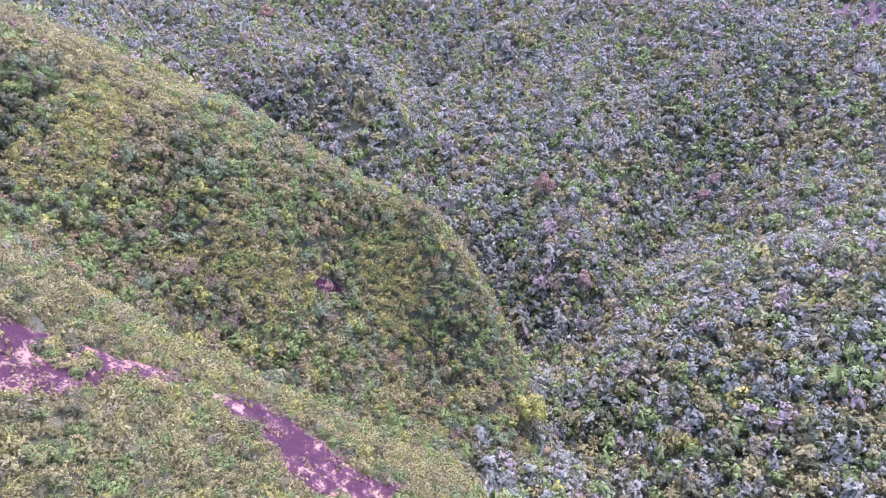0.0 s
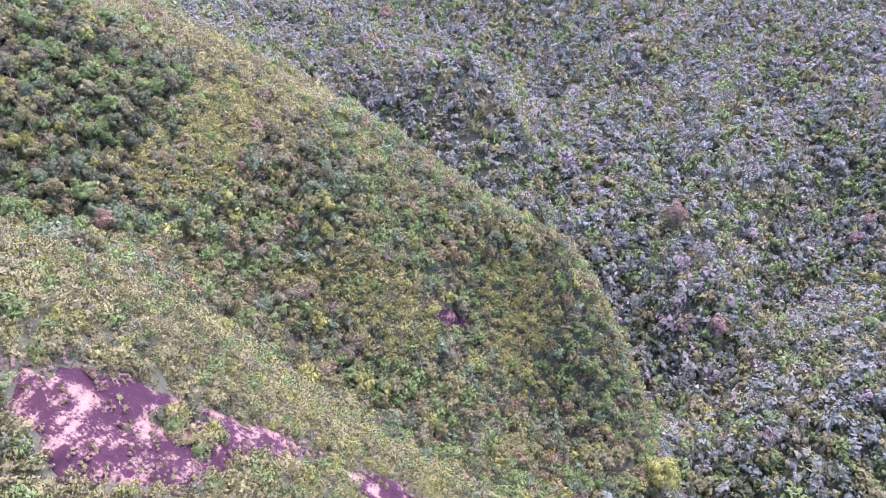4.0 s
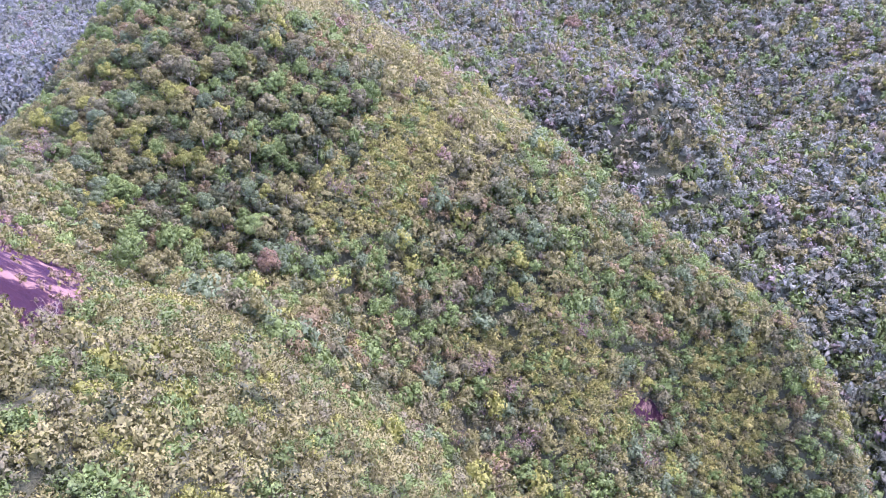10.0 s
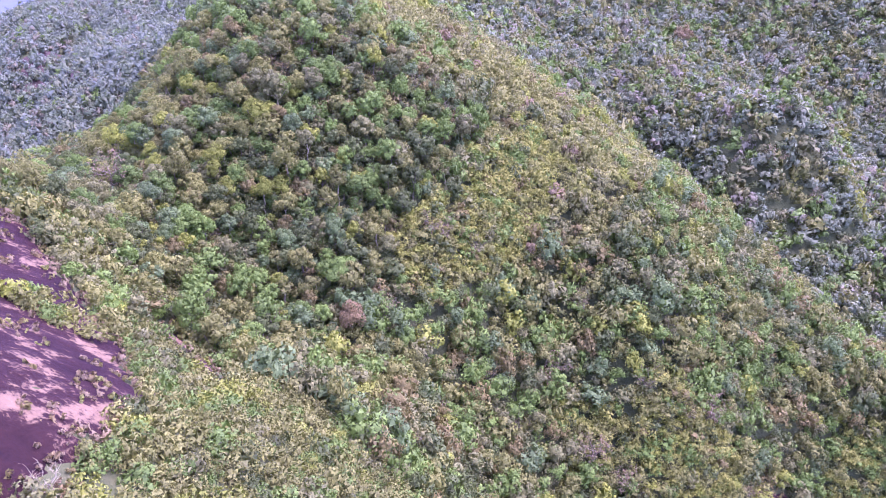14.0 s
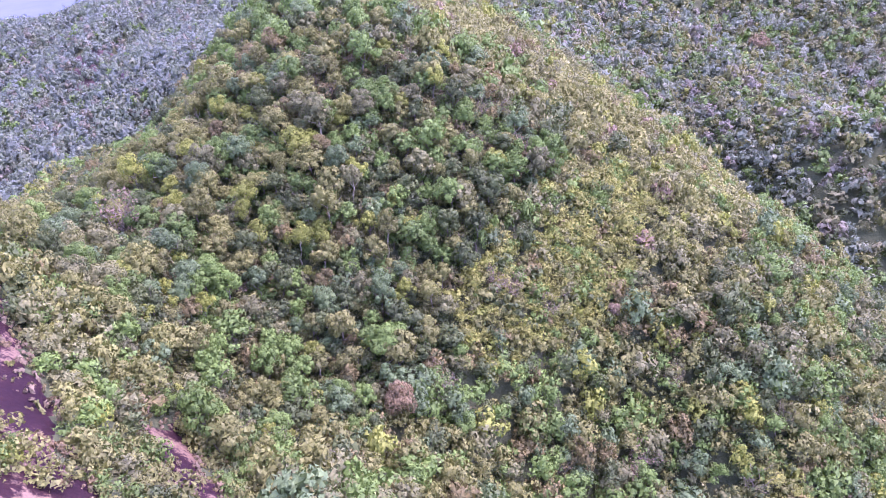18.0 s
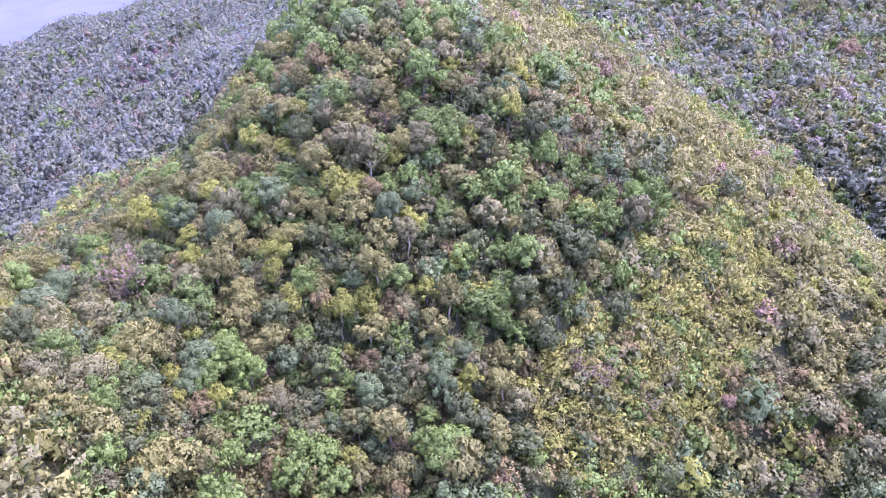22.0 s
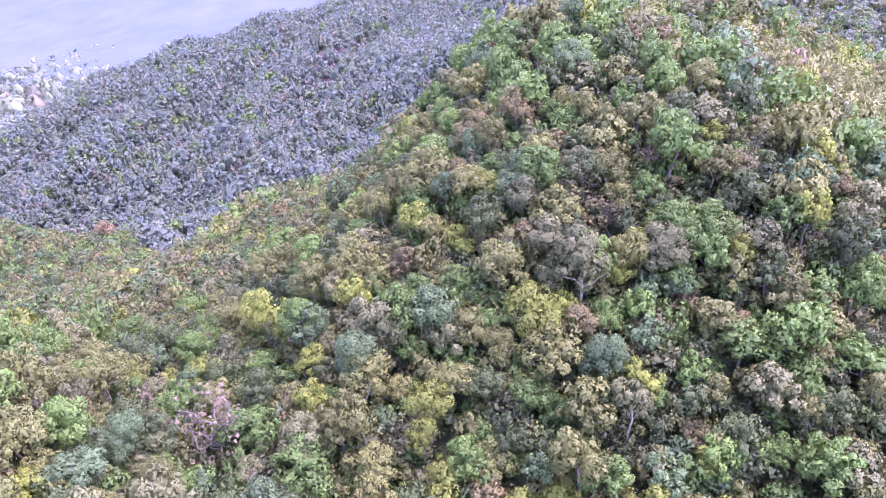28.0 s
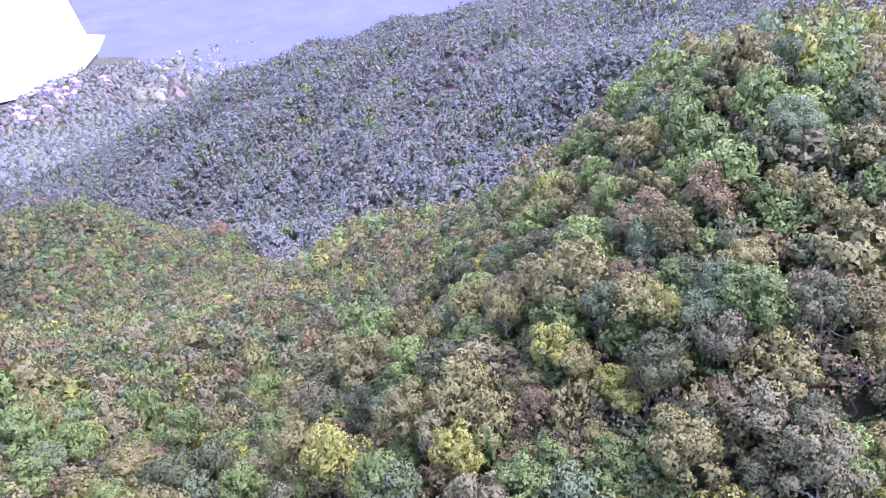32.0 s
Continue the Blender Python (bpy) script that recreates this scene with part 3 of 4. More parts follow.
sub = scatter(rng, -210, -122, 138, 222, 2.0, lambda x, y: in_near(x, y) & ~in_slab(x, y) & ~in_vine(x, y))
stuff_forest("young_growth", "young trees and shrubs filling the gaps between the hillside trees", sub, spread(1.2, 2.4, len(sub)), spread(0.9, 3.4, len(sub)), SHAPES["hill"],
             {"olive": 3.5, "green": 3, "dark": 2, "grey": 1.5, "brown": 0.8, "teal": 0.6}, 19, "undergrowth")
hill = scatter(rng, -215, 34, 40, 310, 3.3, lambda x, y: in_hill(x, y) & ~in_slab(x, y) & ~in_near(x, y) & ~in_vine(x, y) & ~in_crest(x, y) & ~in_scrub(x, y))
stuff_forest("hillside_trees", "mixed green and grey-brown hillside forest canopy", hill, spread(1.3, 3.9, len(hill)), spread(1.6, 6.2, len(hill)), SHAPES["hill"],
             {"olive": 3.2, "green": 3.2, "dark": 1.7, "teal": 1.1, "lime": 0.9, "grey": 1.7, "brown": 0.9}, 2)
slope = scatter(rng, -275, -215, 120, 260, 3.1, lambda x, y: in_west(x, y))
stuff_forest("slope_trees", "olive and grey-green trees on the shoulder of the hill", slope, spread(1.3, 3.6, len(slope)), spread(1.6, 5.6, len(slope)), SHAPES["hill"],
             {"olive": 3.4, "green": 2.6, "dark": 1.6, "teal": 1, "lime": 0.6, "grey": 2.4, "brown": 1.4}, 18)
saddle = scatter(rng, -320, -215, 45, 300, 3.8, lambda x, y: in_west(x, y) & ~((x > -275) & (y > 120) & (y < 260)))
stuff_forest("saddle_trees", "olive and grey-green trees on the western face of the hill", saddle, spread(1.6, 4.2, len(saddle)), spread(1.8, 5.6, len(saddle)), SHAPES["mid"],
             {"olive": 3.6, "green": 2.6, "dark": 2.4, "teal": 1, "lime": 0.3, "grey": 2.2, "brown": 1.2}, 17)
west = scatter(rng, -548, -320, 45, 300, 4.7, lambda x, y: in_west(x, y))
stuff_forest("saddle_forest", "olive and brown forest canopy below the saddle", west, spread(2.4, 4.8, len(west)), spread(2.2, 5.8, len(west)), SHAPES["mid"],
             {"olive": 3.4, "green": 3, "dark": 3.6, "teal": 0.8, "lime": 0.2, "grey": 1.6, "brown": 1.2}, 8)
# mist, slate and mauve leaves give the far slopes their painted haze
far = scatter(rng, -420, 372, 60, 775, 6.6, lambda x, y: ~in_spur(x, y) & ~in_hill(x, y) & ~in_west(x, y) & ~in_slab(x, y) & ~((x > 40) & (y < 118)) & ~((x > 230) & (y < 250)) & ~((x > -420) & (x < 40) & (y < 150)))
stuff_forest("ravine_forest", "grey-green forest filling the ravines and slopes, some leaves haze-tinted", far, spread(3.0, 6.6, len(far)), spread(3.0, 6.0, len(far)), SHAPES["far"],
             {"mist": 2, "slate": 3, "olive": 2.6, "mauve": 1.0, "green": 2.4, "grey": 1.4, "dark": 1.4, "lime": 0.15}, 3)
BEDS = [line for line, rise, _ in CREASES if rise < -6]


def by_stream(x, y):
    d = np.full(np.shape(x), 1e9)
    for line in BEDS:
        d = np.minimum(d, line_distance(x, y, line))
    return d < 26


gully = scatter(rng, 15, 235, 118, 340, 5.4, lambda x, y: ~in_spur(x, y) & ~in_hill(x, y) & (y > 118 + 0.35 * (x - 60)))
stuff_forest("gully_thicket", "dark green thicket filling the gully floor", gully, spread(2.2, 4.8, len(gully)), spread(1.4, 5.0, len(gully)), SHAPES["mid"],
             {"green": 3, "dark": 3, "olive": 3, "slate": 2.5, "grey": 1.6, "teal": 1.2, "brown": 0.7, "lime": 0.3}, 16, "undergrowth")
banks = scatter(rng, -420, 260, 240, 700, 4.8, lambda x, y: by_stream(x, y) & ~in_hill(x, y) & ~in_west(x, y) & ~in_slab(x, y))
stuff_forest("stream_side_trees", "dark green trees crowding the steep stream banks, some haze-tinted", banks, spread(2.2, 4.6, len(banks)), spread(1.2, 4.0, len(banks)), SHAPES["far"],
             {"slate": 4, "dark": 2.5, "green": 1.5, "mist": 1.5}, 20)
# from here outwards the blue leaf tint stands in for haze
flank = scatter(rng, -880, -420, 40, 760, 5.7, lambda x, y: ~in_slab(x, y) & ~in_west(x, y))
stuff_forest("western_forest", "forest on the flank above the valley, leaves tinted haze blue", flank, spread(3.2, 6.6, len(flank)), spread(2.8, 5.2, len(flank)), SHAPES["slope"],
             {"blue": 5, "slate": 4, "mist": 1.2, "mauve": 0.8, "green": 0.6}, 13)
shoulder = scatter(rng, -1330, -880, -60, 640, 11.0, lambda x, y: ~((x < -1280) & (y < 190 - 0.5 * (x + 1280))))
stuff_forest("shoulder_forest", "grey-green forest on the shoulder above the bay, leaves haze-tinted", shoulder, spread(4.6, 8.6, len(shoulder)), spread(2.0, 5.0, len(shoulder)), SHAPES["vast"],
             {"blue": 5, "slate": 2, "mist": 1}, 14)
shore = scatter(rng, -1640, -1290, -60, 760, 10.0, lambda x, y: (y > 190 - 0.5 * (x + 1280) - 190) & (y > 40 - 0.75 * (x + 1310) - 90) & (rng.random(len(x)) < 0.8))
stuff_forest("shore_trees", "pale trees between the houses by the bay, leaves haze-tinted", shore, spread(4.0, 8.0, len(shore)), spread(2.0, 4.5, len(shore)), SHAPES["vast"],
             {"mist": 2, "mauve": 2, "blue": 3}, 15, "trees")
vast = scatter(rng, -1650, 600, -100, 1100, 34.0, lambda x, y: ((x < -1330) | (x > 372) | (y > 775) | ((y < -60) & (x < -450)) | ((x < -880) & (y > 640))) & ~((x < -1280) & (y < 190 - 0.5 * (x + 1280))))
stuff_forest("distant_forest", "grey-green forest on the distant hills, leaves haze-tinted", vast, spread(12.0, 20.0, len(vast)), spread(4.0, 8.0, len(vast)), SHAPES["vast"],
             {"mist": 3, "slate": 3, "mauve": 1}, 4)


fringe = scatter(rng, -165, 0, 60, 225, 0.95, lambda x, y: slab_edge(x, y) & (rng.random(len(x)) < 0.75))
stuff_forest("dry_grass", "tufts of pinkish dry grass round the bare rock slabs", fringe, spread(0.3, 0.9, len(fringe)), spread(0.25, 0.5, len(fringe)), [crown_shape(95 + i, 44, 2, 0.22, 0.7, 1, jitter=1.2) for i in range(4)],
             {"straw": 1.2, "pink": 4, "tan": 1, "brown": 1}, 11, "grass")


# ---- single trees ----
def part(name, mesh, parent, label=""):
    ob = new(name, mesh)
    ob.parent = parent
    return tagged(ob, label)


def tube(points, radii, sides=6):
    """A tapered round stem along points."""
    p, n = np.array(points, float), len(points)
    d = unit(np.gradient(p, axis=0))
    s = unit(np.cross(d, np.tile((0.31, 0.95, 0.05), (n, 1))))
    u = np.cross(d, s)
    a = np.arange(sides) * 2 * math.pi / sides
    v = p[:, None] + (np.cos(a)[None, :, None] * s[:, None] + np.sin(a)[None, :, None] * u[:, None]) * np.array(radii)[:, None, None]
    i = np.arange((n - 1) * sides)
    r, c = i // sides, i % sides
    f = np.stack([r * sides + c, r * sides + (c + 1) % sides, (r + 1) * sides + (c + 1) % sides, (r + 1) * sides + c], 1)
    return v.reshape(-1, 3), f


def joined(pieces):
    V, F, n = [], [], 0
    for v, f in pieces:
        V.append(v)
        F.append(f + n)
        n += len(v)
    return np.concatenate(V), np.concatenate(F)


def bent(rng, a, b, n=5, wobble=0.12):
    a, b = np.array(a, float), np.array(b, float)
    t = np.linspace(0, 1, n)[:, None]
    return a + (b - a) * t + rng.normal(size=(n, 3)) * wobble * np.linalg.norm(b - a) * t * (1 - t) * 2


def leafy_tree(name, label, kind, seed, radius, tall, bark, cards=800, flat=0.8, lobes=17):
    """Trunk, four limbs and a crown of leaf sprays; crown radius and height in metres."""
    rng = np.random.default_rng(seed)
    base = new(name)
    tagged(base, label, "tree", "hillside trees")
    top = (rng.normal(0, 0.25), rng.normal(0, 0.25), tall - radius * 0.55)
    stem = bent(rng, (0, 0, -0.8), top, 7, 0.06)
    r0 = 0.05 + radius * 0.04
    part("trunk", make_mesh("trunk", *tube(stem, np.linspace(r0 * 1.25, r0 * 0.45, 7)), [bark], smooth=True), base)
    for k in range(3):
        a = k * 2.1 + rng.uniform(0, 1)
        end = (top[0] + math.cos(a) * radius * 0.75, top[1] + math.sin(a) * radius * 0.75, tall - radius * rng.uniform(0.25, 0.7))
        limb = bent(rng, stem[4 + k % 2], end, 4, 0.2)
        part("limb", make_mesh("limb", *tube(limb, np.linspace(r0 * 0.5, 0.025, 4), 4), [bark], smooth=True), base)
    v, f, m = crown_shape(seed + 500, cards, lobes, 0.078 * math.sqrt(1000 / cards), flat + 0.1)
    part("crown", make_mesh("crown", v * radius + (top[0] * 0.6, top[1] * 0.6, tall - radius * 0.75 * flat), f, [LEAF[kind]], normals=m), base)
    return base


def bare_tree(name, label, kind, seed, radius, tall, bark, cards=130):
    """A leafless or dying tree: forked limbs, fine twigs and a thin veil of dry leaves."""
    rng = np.random.default_rng(seed)
    base = new(name)
    tagged(base, label, "tree", "bare trees")
    stem = bent(rng, (0, 0, -0.8), (rng.normal(0, 0.3), rng.normal(0, 0.3), tall * 0.55), 6, 0.1)
    part("trunk", make_mesh("trunk", *tube(stem, np.linspace(0.13, 0.07, 6)), [bark], smooth=True), base)
    ends = []
    for k in range(7):
        a = k * 2.4 + rng.uniform(-0.4, 0.4)
        rr = radius * rng.uniform(0.5, 1.0)
        end = np.array((math.cos(a) * rr, math.sin(a) * rr, tall * rng.uniform(0.72, 1.0)))
        limb = bent(rng, stem[3 + k % 3], end, 6, 0.22)
        pieces = [tube(limb, np.linspace(0.05, 0.014, 6), 5)]
        for j in range(7):
            s = limb[rng.integers(1, 6)]
            e = s + unit(rng.normal(size=(1, 3)) + (0, 0, 0.5))[0] * radius * rng.uniform(0.25, 0.55)
            pieces.append(tube(bent(rng, s, e, 3, 0.2), (0.02, 0.015, 0.008), 3))
            ends.append(e)
        part("limb", make_mesh("limb", *joined(pieces), [bark], smooth=True), base)
    if cards:
        c = np.array(ends)[rng.integers(0, len(ends), cards)] + rng.normal(size=(cards, 3)) * radius * 0.12
        v, f = leaf_cards(rng, c, unit(rng.normal(size=(cards, 3)) + (0, 0, 0.4)), radius * 0.075)
        part("dry_leaves", make_mesh("dry_leaves", v, f, [LEAF[kind]]), base, "thin veil of dry leaves")
    return base


SORT = {"olive": "olive_green_tree", "green": "broadleaf_tree", "dark": "evergreen_tree", "teal": "evergreen_tree", "lime": "young_tree", "grey": "dry_tree", "brown": "dry_tree"}
WORDS = {"olive": "olive green", "green": "fresh green", "dark": "dark green", "teal": "blue-green", "lime": "yellow-green", "grey": "grey-green", "brown": "brownish", "tan": "golden tan"}
MODELS, FINE = [], []
for k, (kind, radius, tall, bark, words) in enumerate((
        ("olive", 2.3, 5.2, BARK, "rounded crown"), ("olive", 2.0, 5.8, PALE_BARK, "narrow crown and pale trunk"), ("olive", 2.7, 5.5, BARK, "wide lumpy crown"),
        ("green", 2.2, 5.4, BARK, "dense crown"), ("green", 1.9, 4.8, BARK, "small rounded crown"), ("green", 2.6, 6.0, BARK, "broad layered crown"),
        ("dark", 2.4, 5.8, BARK, "dense crown"), ("dark", 2.0, 5.0, BARK, "small crown"),
        ("teal", 2.4, 5.8, PALE_BARK, "open crown"), ("teal", 2.0, 5.4, BARK, "rounded crown"),
        ("lime", 1.9, 5.2, BARK, "young leaves"), ("lime", 1.6, 4.6, BARK, "small bright crown"),
        ("grey", 2.4, 5.2, BARK, "thin twiggy crown"), ("grey", 2.1, 5.6, PALE_BARK, "open crown and pale trunk"), ("grey", 2.7, 5.4, BARK, "wide dry crown"),
        ("brown", 2.2, 5.2, BARK, "dry crown"), ("brown", 1.8, 4.8, BARK, "small wilted crown"))):
    MODELS.append((kind, leafy_tree(SORT[kind], f"{WORDS[kind]} hillside tree with {words}", kind, 200 + k, radius, tall, bark)))
    FINE.append(leafy_tree(SORT[kind], f"{WORDS[kind]} hillside tree with {words}", kind, 240 + k, radius, tall, bark, 2200, lobes=24))
BARE = [bare_tree("bare_tree", "pinkish bare tree with fine dry twigs", "pink", 300, 2.3, 6.0, TWIG, 260),
        bare_tree("bare_tree", "grey leafless tree with forked pale limbs", "grey", 301, 2.2, 5.6, TWIG, 150),
        bare_tree("bare_tree", "russet dying tree with withered leaves", "brown", 302, 2.0, 5.0, BARK, 220),
        bare_tree("dead_tree", "dead white forked tree without leaves", "grey", 303, 1.6, 5.2, PALE_BARK, 0)]


def plant(model, x, y, scale=1.0, turn=0.0, lean=0.0):
    z = float(on_ground(x, y))
    return copy_thing(model, pose(x, y, z, lean, 0, turn) @ Matrix.Diagonal((scale * (0.85 + (turn * 7 % 11) * 0.03), scale, scale * (0.85 + (turn * 3 % 13) * 0.035), 1)))


# trees that stand out, with their own shapes
BIG = leafy_tree("broadleaf_tree", "tall pale-trunked blue-green tree standing above the canopy", "teal", 400, 4.6, 10.0, PALE_BARK, 6000, 0.6, 19)
ROUND = leafy_tree("broadleaf_tree", "dense round blue-green tree above its neighbours", "teal", 401, 3.4, 7.2, BARK, 4000, 0.95, 19)
UMBRELLA = leafy_tree("broadleaf_tree", "bright green umbrella-shaped tree with layered foliage", "green", 402, 3.6, 7.0, BARK, 2600, 0.45, 13)
GOLD = leafy_tree("broadleaf_tree", "golden tan rounded tree among green ones", "tan", 403, 3.0, 6.0, BARK, 2000, 0.8, 15)
LIME = leafy_tree("broadleaf_tree", "tall yellow-green tree with fresh leaves", "lime", 404, 2.4, 6.8, PALE_BARK, 1800, 0.9, 12)
ROSE = leafy_tree("broadleaf_tree", "dusky pink tree in the valley", "pink", 405, 3.2, 7.5, PALE_BARK, 1100, 0.8, 10)
GREEN = leafy_tree("broadleaf_tree", "large fresh green broadleaf tree with a lumpy crown", "green", 406, 3.2, 7.6, BARK, 3000, 0.95, 20)
GREY = leafy_tree("broadleaf_tree", "large grey-green tree with a twiggy spreading crown", "grey", 407, 3.3, 7.2, PALE_BARK, 3000, 0.8, 22)
STAND = [(BIG, -174, 209, 0.68), (BIG, -169, 150, 0.6), (BIG, -151, 154, 0.5), (BIG, -151, 149, 0.45), (BIG, -125, 152, 0.42),
         (ROUND, -164, 171, 0.95), (ROUND, -148.5, 187, 0.85), (ROUND, -166, 191, 0.8), (ROUND, -137, 170, 0.85), (ROUND, -131, 176, 0.8), (ROUND, -131, 182, 0.65), (ROUND, -185, 220, 0.85), (ROUND, -174, 194, 0.7),
         (UMBRELLA, -127, 171, 1.0), (UMBRELLA, -207, 169, 0.85), (GOLD, -120.5, 165.5, 1.0),
         (LIME, -157, 158.5, 0.62), (LIME, -152, 171, 0.95), (LIME, -146, 174, 0.85), (LIME, -144, 177, 0.8), (LIME, -202, 166, 0.9), (LIME, -177, 167.5, 1.0), (LIME, -155, 184, 1.05), (LIME, -165, 166, 0.8),
         (LIME, -153, 198, 0.75), (LIME, -200, 155, 0.75), (LIME, -172, 184, 0.9), (LIME, -157, 173.5, 0.85), (GREEN, -149, 201.5, 1.05), (GREEN, -131, 189, 0.7), (GREEN, -113, 172, 0.8), (GREEN, -149, 143, 0.7),
         (GREY, -150.5, 196.5, 0.95), (GREY, -154, 189.5, 1.0), (GREY, -203, 161.5, 0.8), (GREY, -144.5, 161, 0.8), (GREY, -166.5, 176, 0.8), (GREY, -140, 180, 0.7), (GREY, -162, 163, 0.85),
         (ROSE, -270, 187, 0.85), (GOLD, -481, 210, 1.8), (GOLD, -153, 646, 2.6), (GOLD, 63, 387, 2.2), (LIME, 34, 208, 2.6), (ROSE, 75, 315, 1.7), (ROSE, 170, 412, 1.7), (ROSE, 178, 420, 1.5), (ROSE, -103, 208, 0.5),
         (BARE[0], -166.5, 157, 1.35), (BARE[2], -149, 163, 0.9), (BARE[2], -157, 197, 1.0), (BARE[0], -78, 184.5, 1.5), (BARE[0], -71, 186, 1.5), (BARE[0], -66, 181, 1.4), (BARE[2], -78, 166.5, 1.3), (BARE[0], -39, 197, 1.4),
         (BARE[3], -132, 185, 0.8), (BARE[3], -152, 182, 0.85), (BARE[3], -181, 163, 1.0), (BARE[3], -115, 186, 0.7), (BARE[3], -104, 201, 0.7), (BARE[3], -94, 97, 0.8),
         (BARE[1], -160, 195, 1.0), (BARE[1], -193, 156, 1.2), (BARE[1], -197, 152, 1.1), (BARE[1], -183, 158, 1.0), (BARE[1], -129, 155, 1.0),
         (BARE[1], 68, 250, 1.6), (BARE[1], -12, 388, 2.0), (BARE[1], 114, 519, 2.4), (BARE[1], 203, 513, 2.4)]
for model, x, y, s in STAND:
    plant(model, x, y, s, (x * 37 + y * 11) % 360)
near = scatter(rng, -206, -122, 138, 222, 2.85, lambda x, y: in_near(x, y) & ~in_slab(x, y) & ~in_vine(x, y))
weight = {"olive": 3.4, "green": 4.0, "dark": 1.6, "teal": 0.9, "lime": 1.3, "grey": 1.0, "brown": 0.6}
w = np.array([weight[k] / sum(q[0] == k for q in MODELS) for k, _ in MODELS])
for x, y in near:
    if any((x - a) ** 2 + (y - b) ** 2 < (1.7 * s) ** 2 for _, a, b, s in STAND):
        continue
    if rng.random() < 0.045:
        plant(BARE[rng.integers(0, 3)], x, y, rng.uniform(0.6, 0.95), rng.uniform(0, 360))
    else:
        k = rng.choice(len(MODELS), p=w / w.sum())
        plant(FINE[k] if x < -150 and y < 200 else MODELS[k][1], x, y, 0.62 + 0.85 * rng.beta(1.6, 2.8), rng.uniform(0, 360), rng.normal(0, 4))
for x, y in scatter(rng, -120, 0, 150, 215, 14, lambda x, y: in_hill(x, y) & ~in_slab(x, y)):
    plant(BARE[rng.integers(0, 3)], x, y, rng.uniform(0.9, 1.3), rng.uniform(0, 360))
for x, y in scatter(rng, -120, 220, 260, 640, 62, lambda x, y: ~in_hill(x, y) & ~in_slab(x, y)):
    plant(BARE[rng.integers(0, 2)], x, y, rng.uniform(1.5, 2.3), rng.uniform(0, 360))
for model in [m for _, m in MODELS] + FINE + BARE + [BIG, ROUND, UMBRELLA, GOLD, LIME, ROSE, GREEN, GREY]:
    for o in [*model.children_recursive, model]:
        bpy.data.objects.remove(o)

# ---- the bay and the town beyond the hills ----
WATER, wnt, wp, _ = node_mat("bay_water")
wp.inputs["Base Color"].default_value, wp.inputs["Roughness"].default_value = (0.25, 0.28, 0.30, 1), 0.25
wb = wnt.nodes.new("ShaderNodeBump")
wb.inputs["Strength"].default_value = 0.3
wnt.links.new(noise_node(wnt, 0.08, 3.0), wb.inputs["Height"])
wnt.links.new(wb.outputs[0], wp.inputs["Normal"])
shore = [(-1441, 30), (-1470, 105), (-1550, 165), (-1640, 207), (-1787, 246), (-2124, 305), (-2600, 360), (-4200, 500), (-4200, -2500), (-1500, -2500)]
bm = bmesh.new()
bm.faces.new([bm.verts.new((x, y, -186)) for x, y in shore])
me = bpy.data.meshes.new("water")
bm.to_mesh(me)
me.materials.append(WATER)
tagged(new("water", me), "pale bright water of a wide bay", "water", kind="structure")
# no haze in the air: the far hills emit a pale haze colour
HAZE, hnt, hp, hout = node_mat("far_hills_haze_glow")
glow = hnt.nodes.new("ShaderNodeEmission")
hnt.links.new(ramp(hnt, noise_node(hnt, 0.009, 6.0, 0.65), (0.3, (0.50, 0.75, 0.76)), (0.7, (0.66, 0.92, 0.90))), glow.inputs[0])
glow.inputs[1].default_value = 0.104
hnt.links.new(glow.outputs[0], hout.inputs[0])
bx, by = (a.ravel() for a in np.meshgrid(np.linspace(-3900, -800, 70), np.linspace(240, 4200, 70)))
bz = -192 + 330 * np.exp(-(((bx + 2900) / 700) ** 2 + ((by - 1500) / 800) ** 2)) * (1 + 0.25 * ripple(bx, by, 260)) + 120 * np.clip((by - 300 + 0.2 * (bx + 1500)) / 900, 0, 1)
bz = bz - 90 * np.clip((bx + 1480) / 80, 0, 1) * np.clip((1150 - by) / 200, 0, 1)
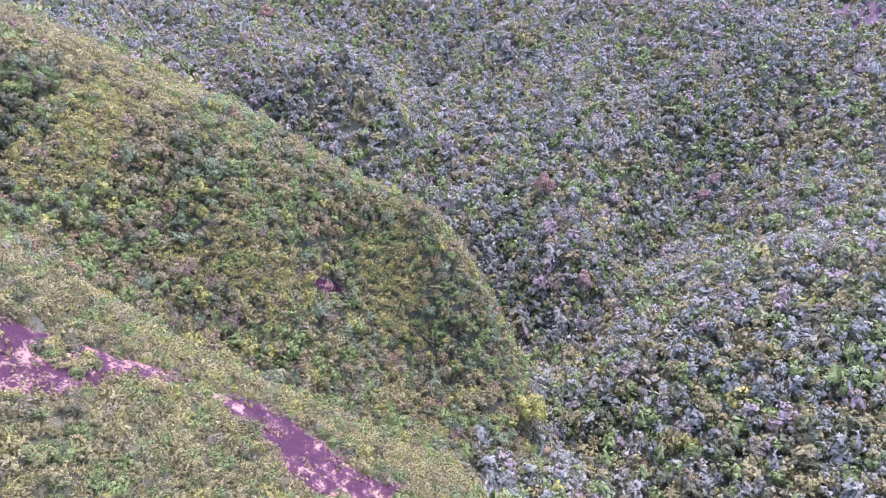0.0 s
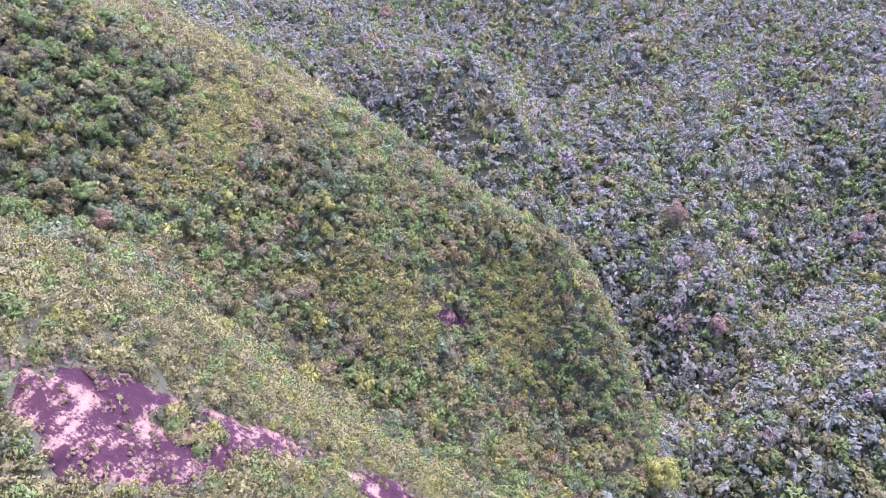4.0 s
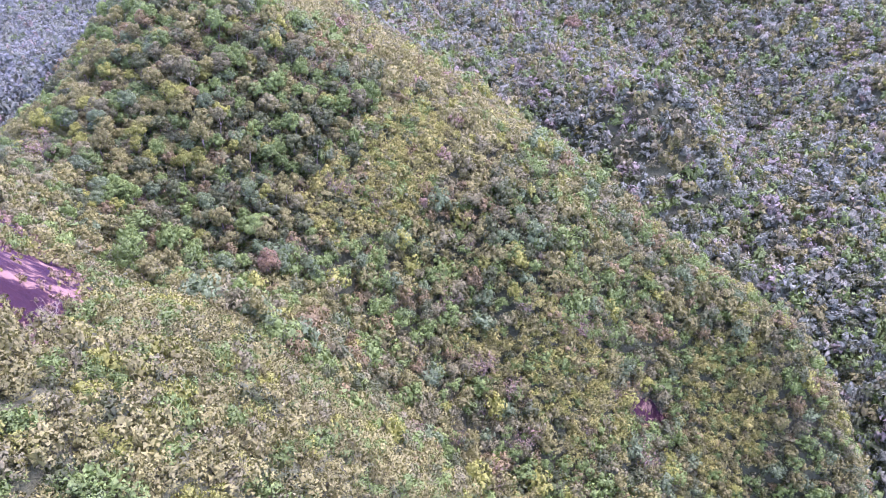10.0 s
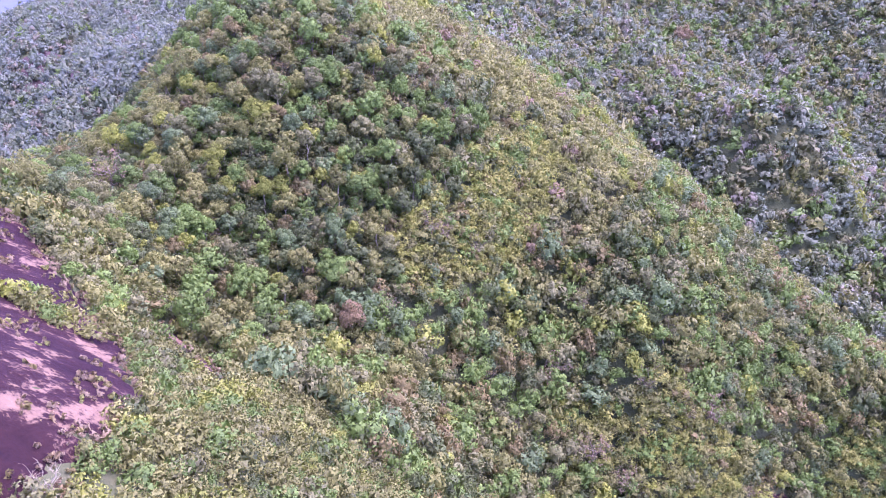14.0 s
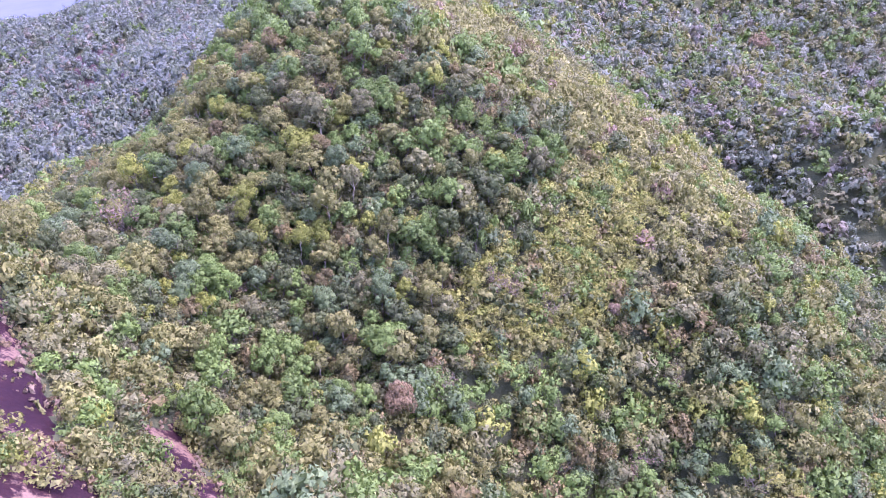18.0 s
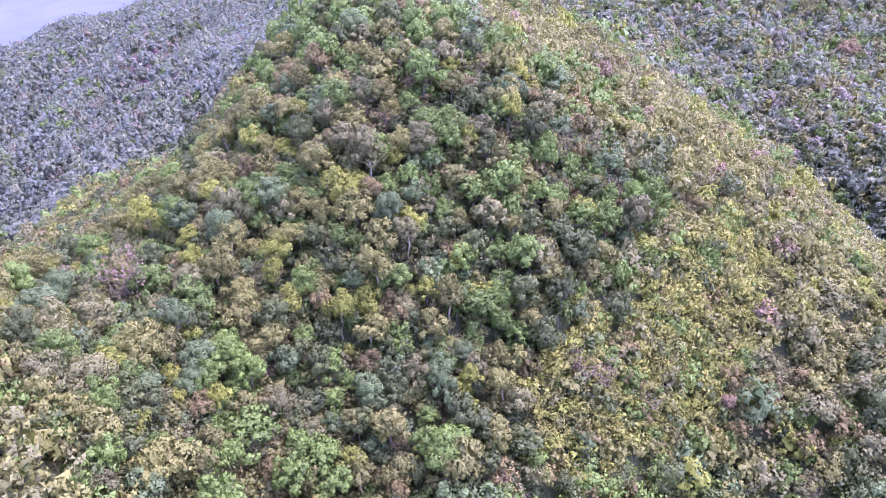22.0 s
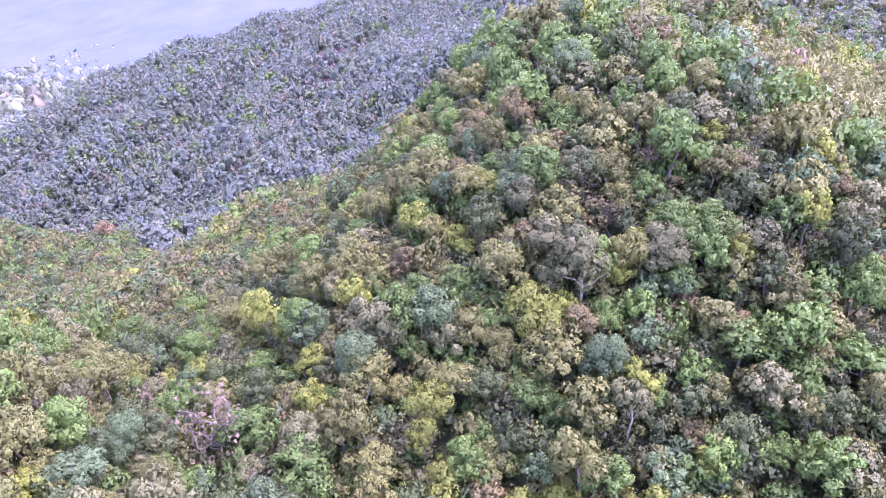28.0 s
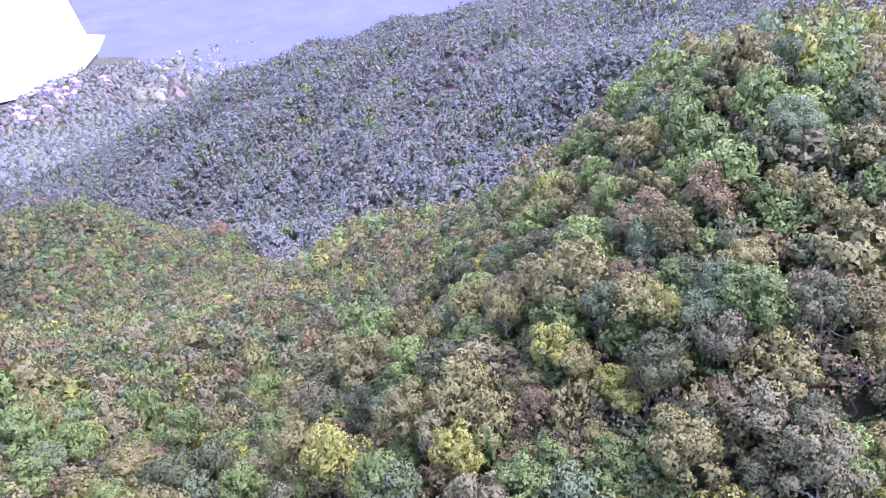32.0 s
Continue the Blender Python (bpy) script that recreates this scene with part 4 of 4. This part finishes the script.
tagged(new("backdrop", make_mesh("backdrop", np.stack([bx, by, bz], 1), grid_faces(70, 70), [HAZE], smooth=True)), "hills far beyond the valley, glowing pale blue for haze", "hills", kind="structure")
PLASTER = bark_material("pale_plaster", (0.42, 0.41, 0.40))
TILE = bark_material("roof_tile", (0.45, 0.30, 0.27))
GLASS, _, gp, _ = node_mat("dark_glass")
gp.inputs["Base Color"].default_value, gp.inputs["Roughness"].default_value = (0.05, 0.06, 0.08, 1), 0.15


def house(wide, deep, tall, storeys):
    base = new("house")
    tagged(base, "small pale house with a low tiled roof by the bay", "house", "houses by the bay")
    bm = bmesh.new()
    bmesh.ops.create_cube(bm, size=1, matrix=Matrix.Translation((0, 0, tall / 2 - 1)) @ Matrix.Diagonal((wide, deep, tall + 2, 1)))
    me = bpy.data.meshes.new("wall")
    bm.to_mesh(me)
    me.materials.append(PLASTER)
    part("wall", me, base)
    a, b = wide / 2 + 0.6, deep / 2 + 0.6
    v = np.array([(-a, -b, tall), (a, -b, tall), (a, b, tall), (-a, b, tall), (-a * 0.7, 0, tall + 2.6), (a * 0.7, 0, tall + 2.6)])
    f = np.array([(0, 1, 5), (0, 5, 4), (2, 3, 4), (2, 4, 5), (1, 2, 5), (3, 0, 4), (0, 2, 1), (0, 3, 2)])
    part("roof", make_mesh("roof", v + (0, 0, 0.01), f, [TILE]), base)
    pane = make_mesh("window", np.array([(0.04, -0.7, -0.7), (0.04, 0.7, -0.7), (0.04, 0.7, 0.7), (0.04, -0.7, 0.7)]), np.array([(0, 1, 2, 3)]), [GLASS])
    for s in range(storeys):
        for k in range(3):
            w = part("window", pane, base)
            w.location = (wide / 2, (k - 1) * deep / 3.4, 1.8 + 3 * s)
    return base


HOUSES = [house(10, 8, 6, 2), house(13, 9, 9, 3), house(16, 10, 4, 1)]
for k in range(26):
    x, y = -1310 - rng.uniform(0, 230), 0
    y = 40 + (-1310 - x) * 0.75 + rng.uniform(-45, 45)
    copy_thing(HOUSES[k % 3], pose(x, y, float(height(x, y)), 0, 0, rng.uniform(-40, 40)))
for model in HOUSES:
    for o in [*model.children_recursive, model]:
        bpy.data.objects.remove(o)
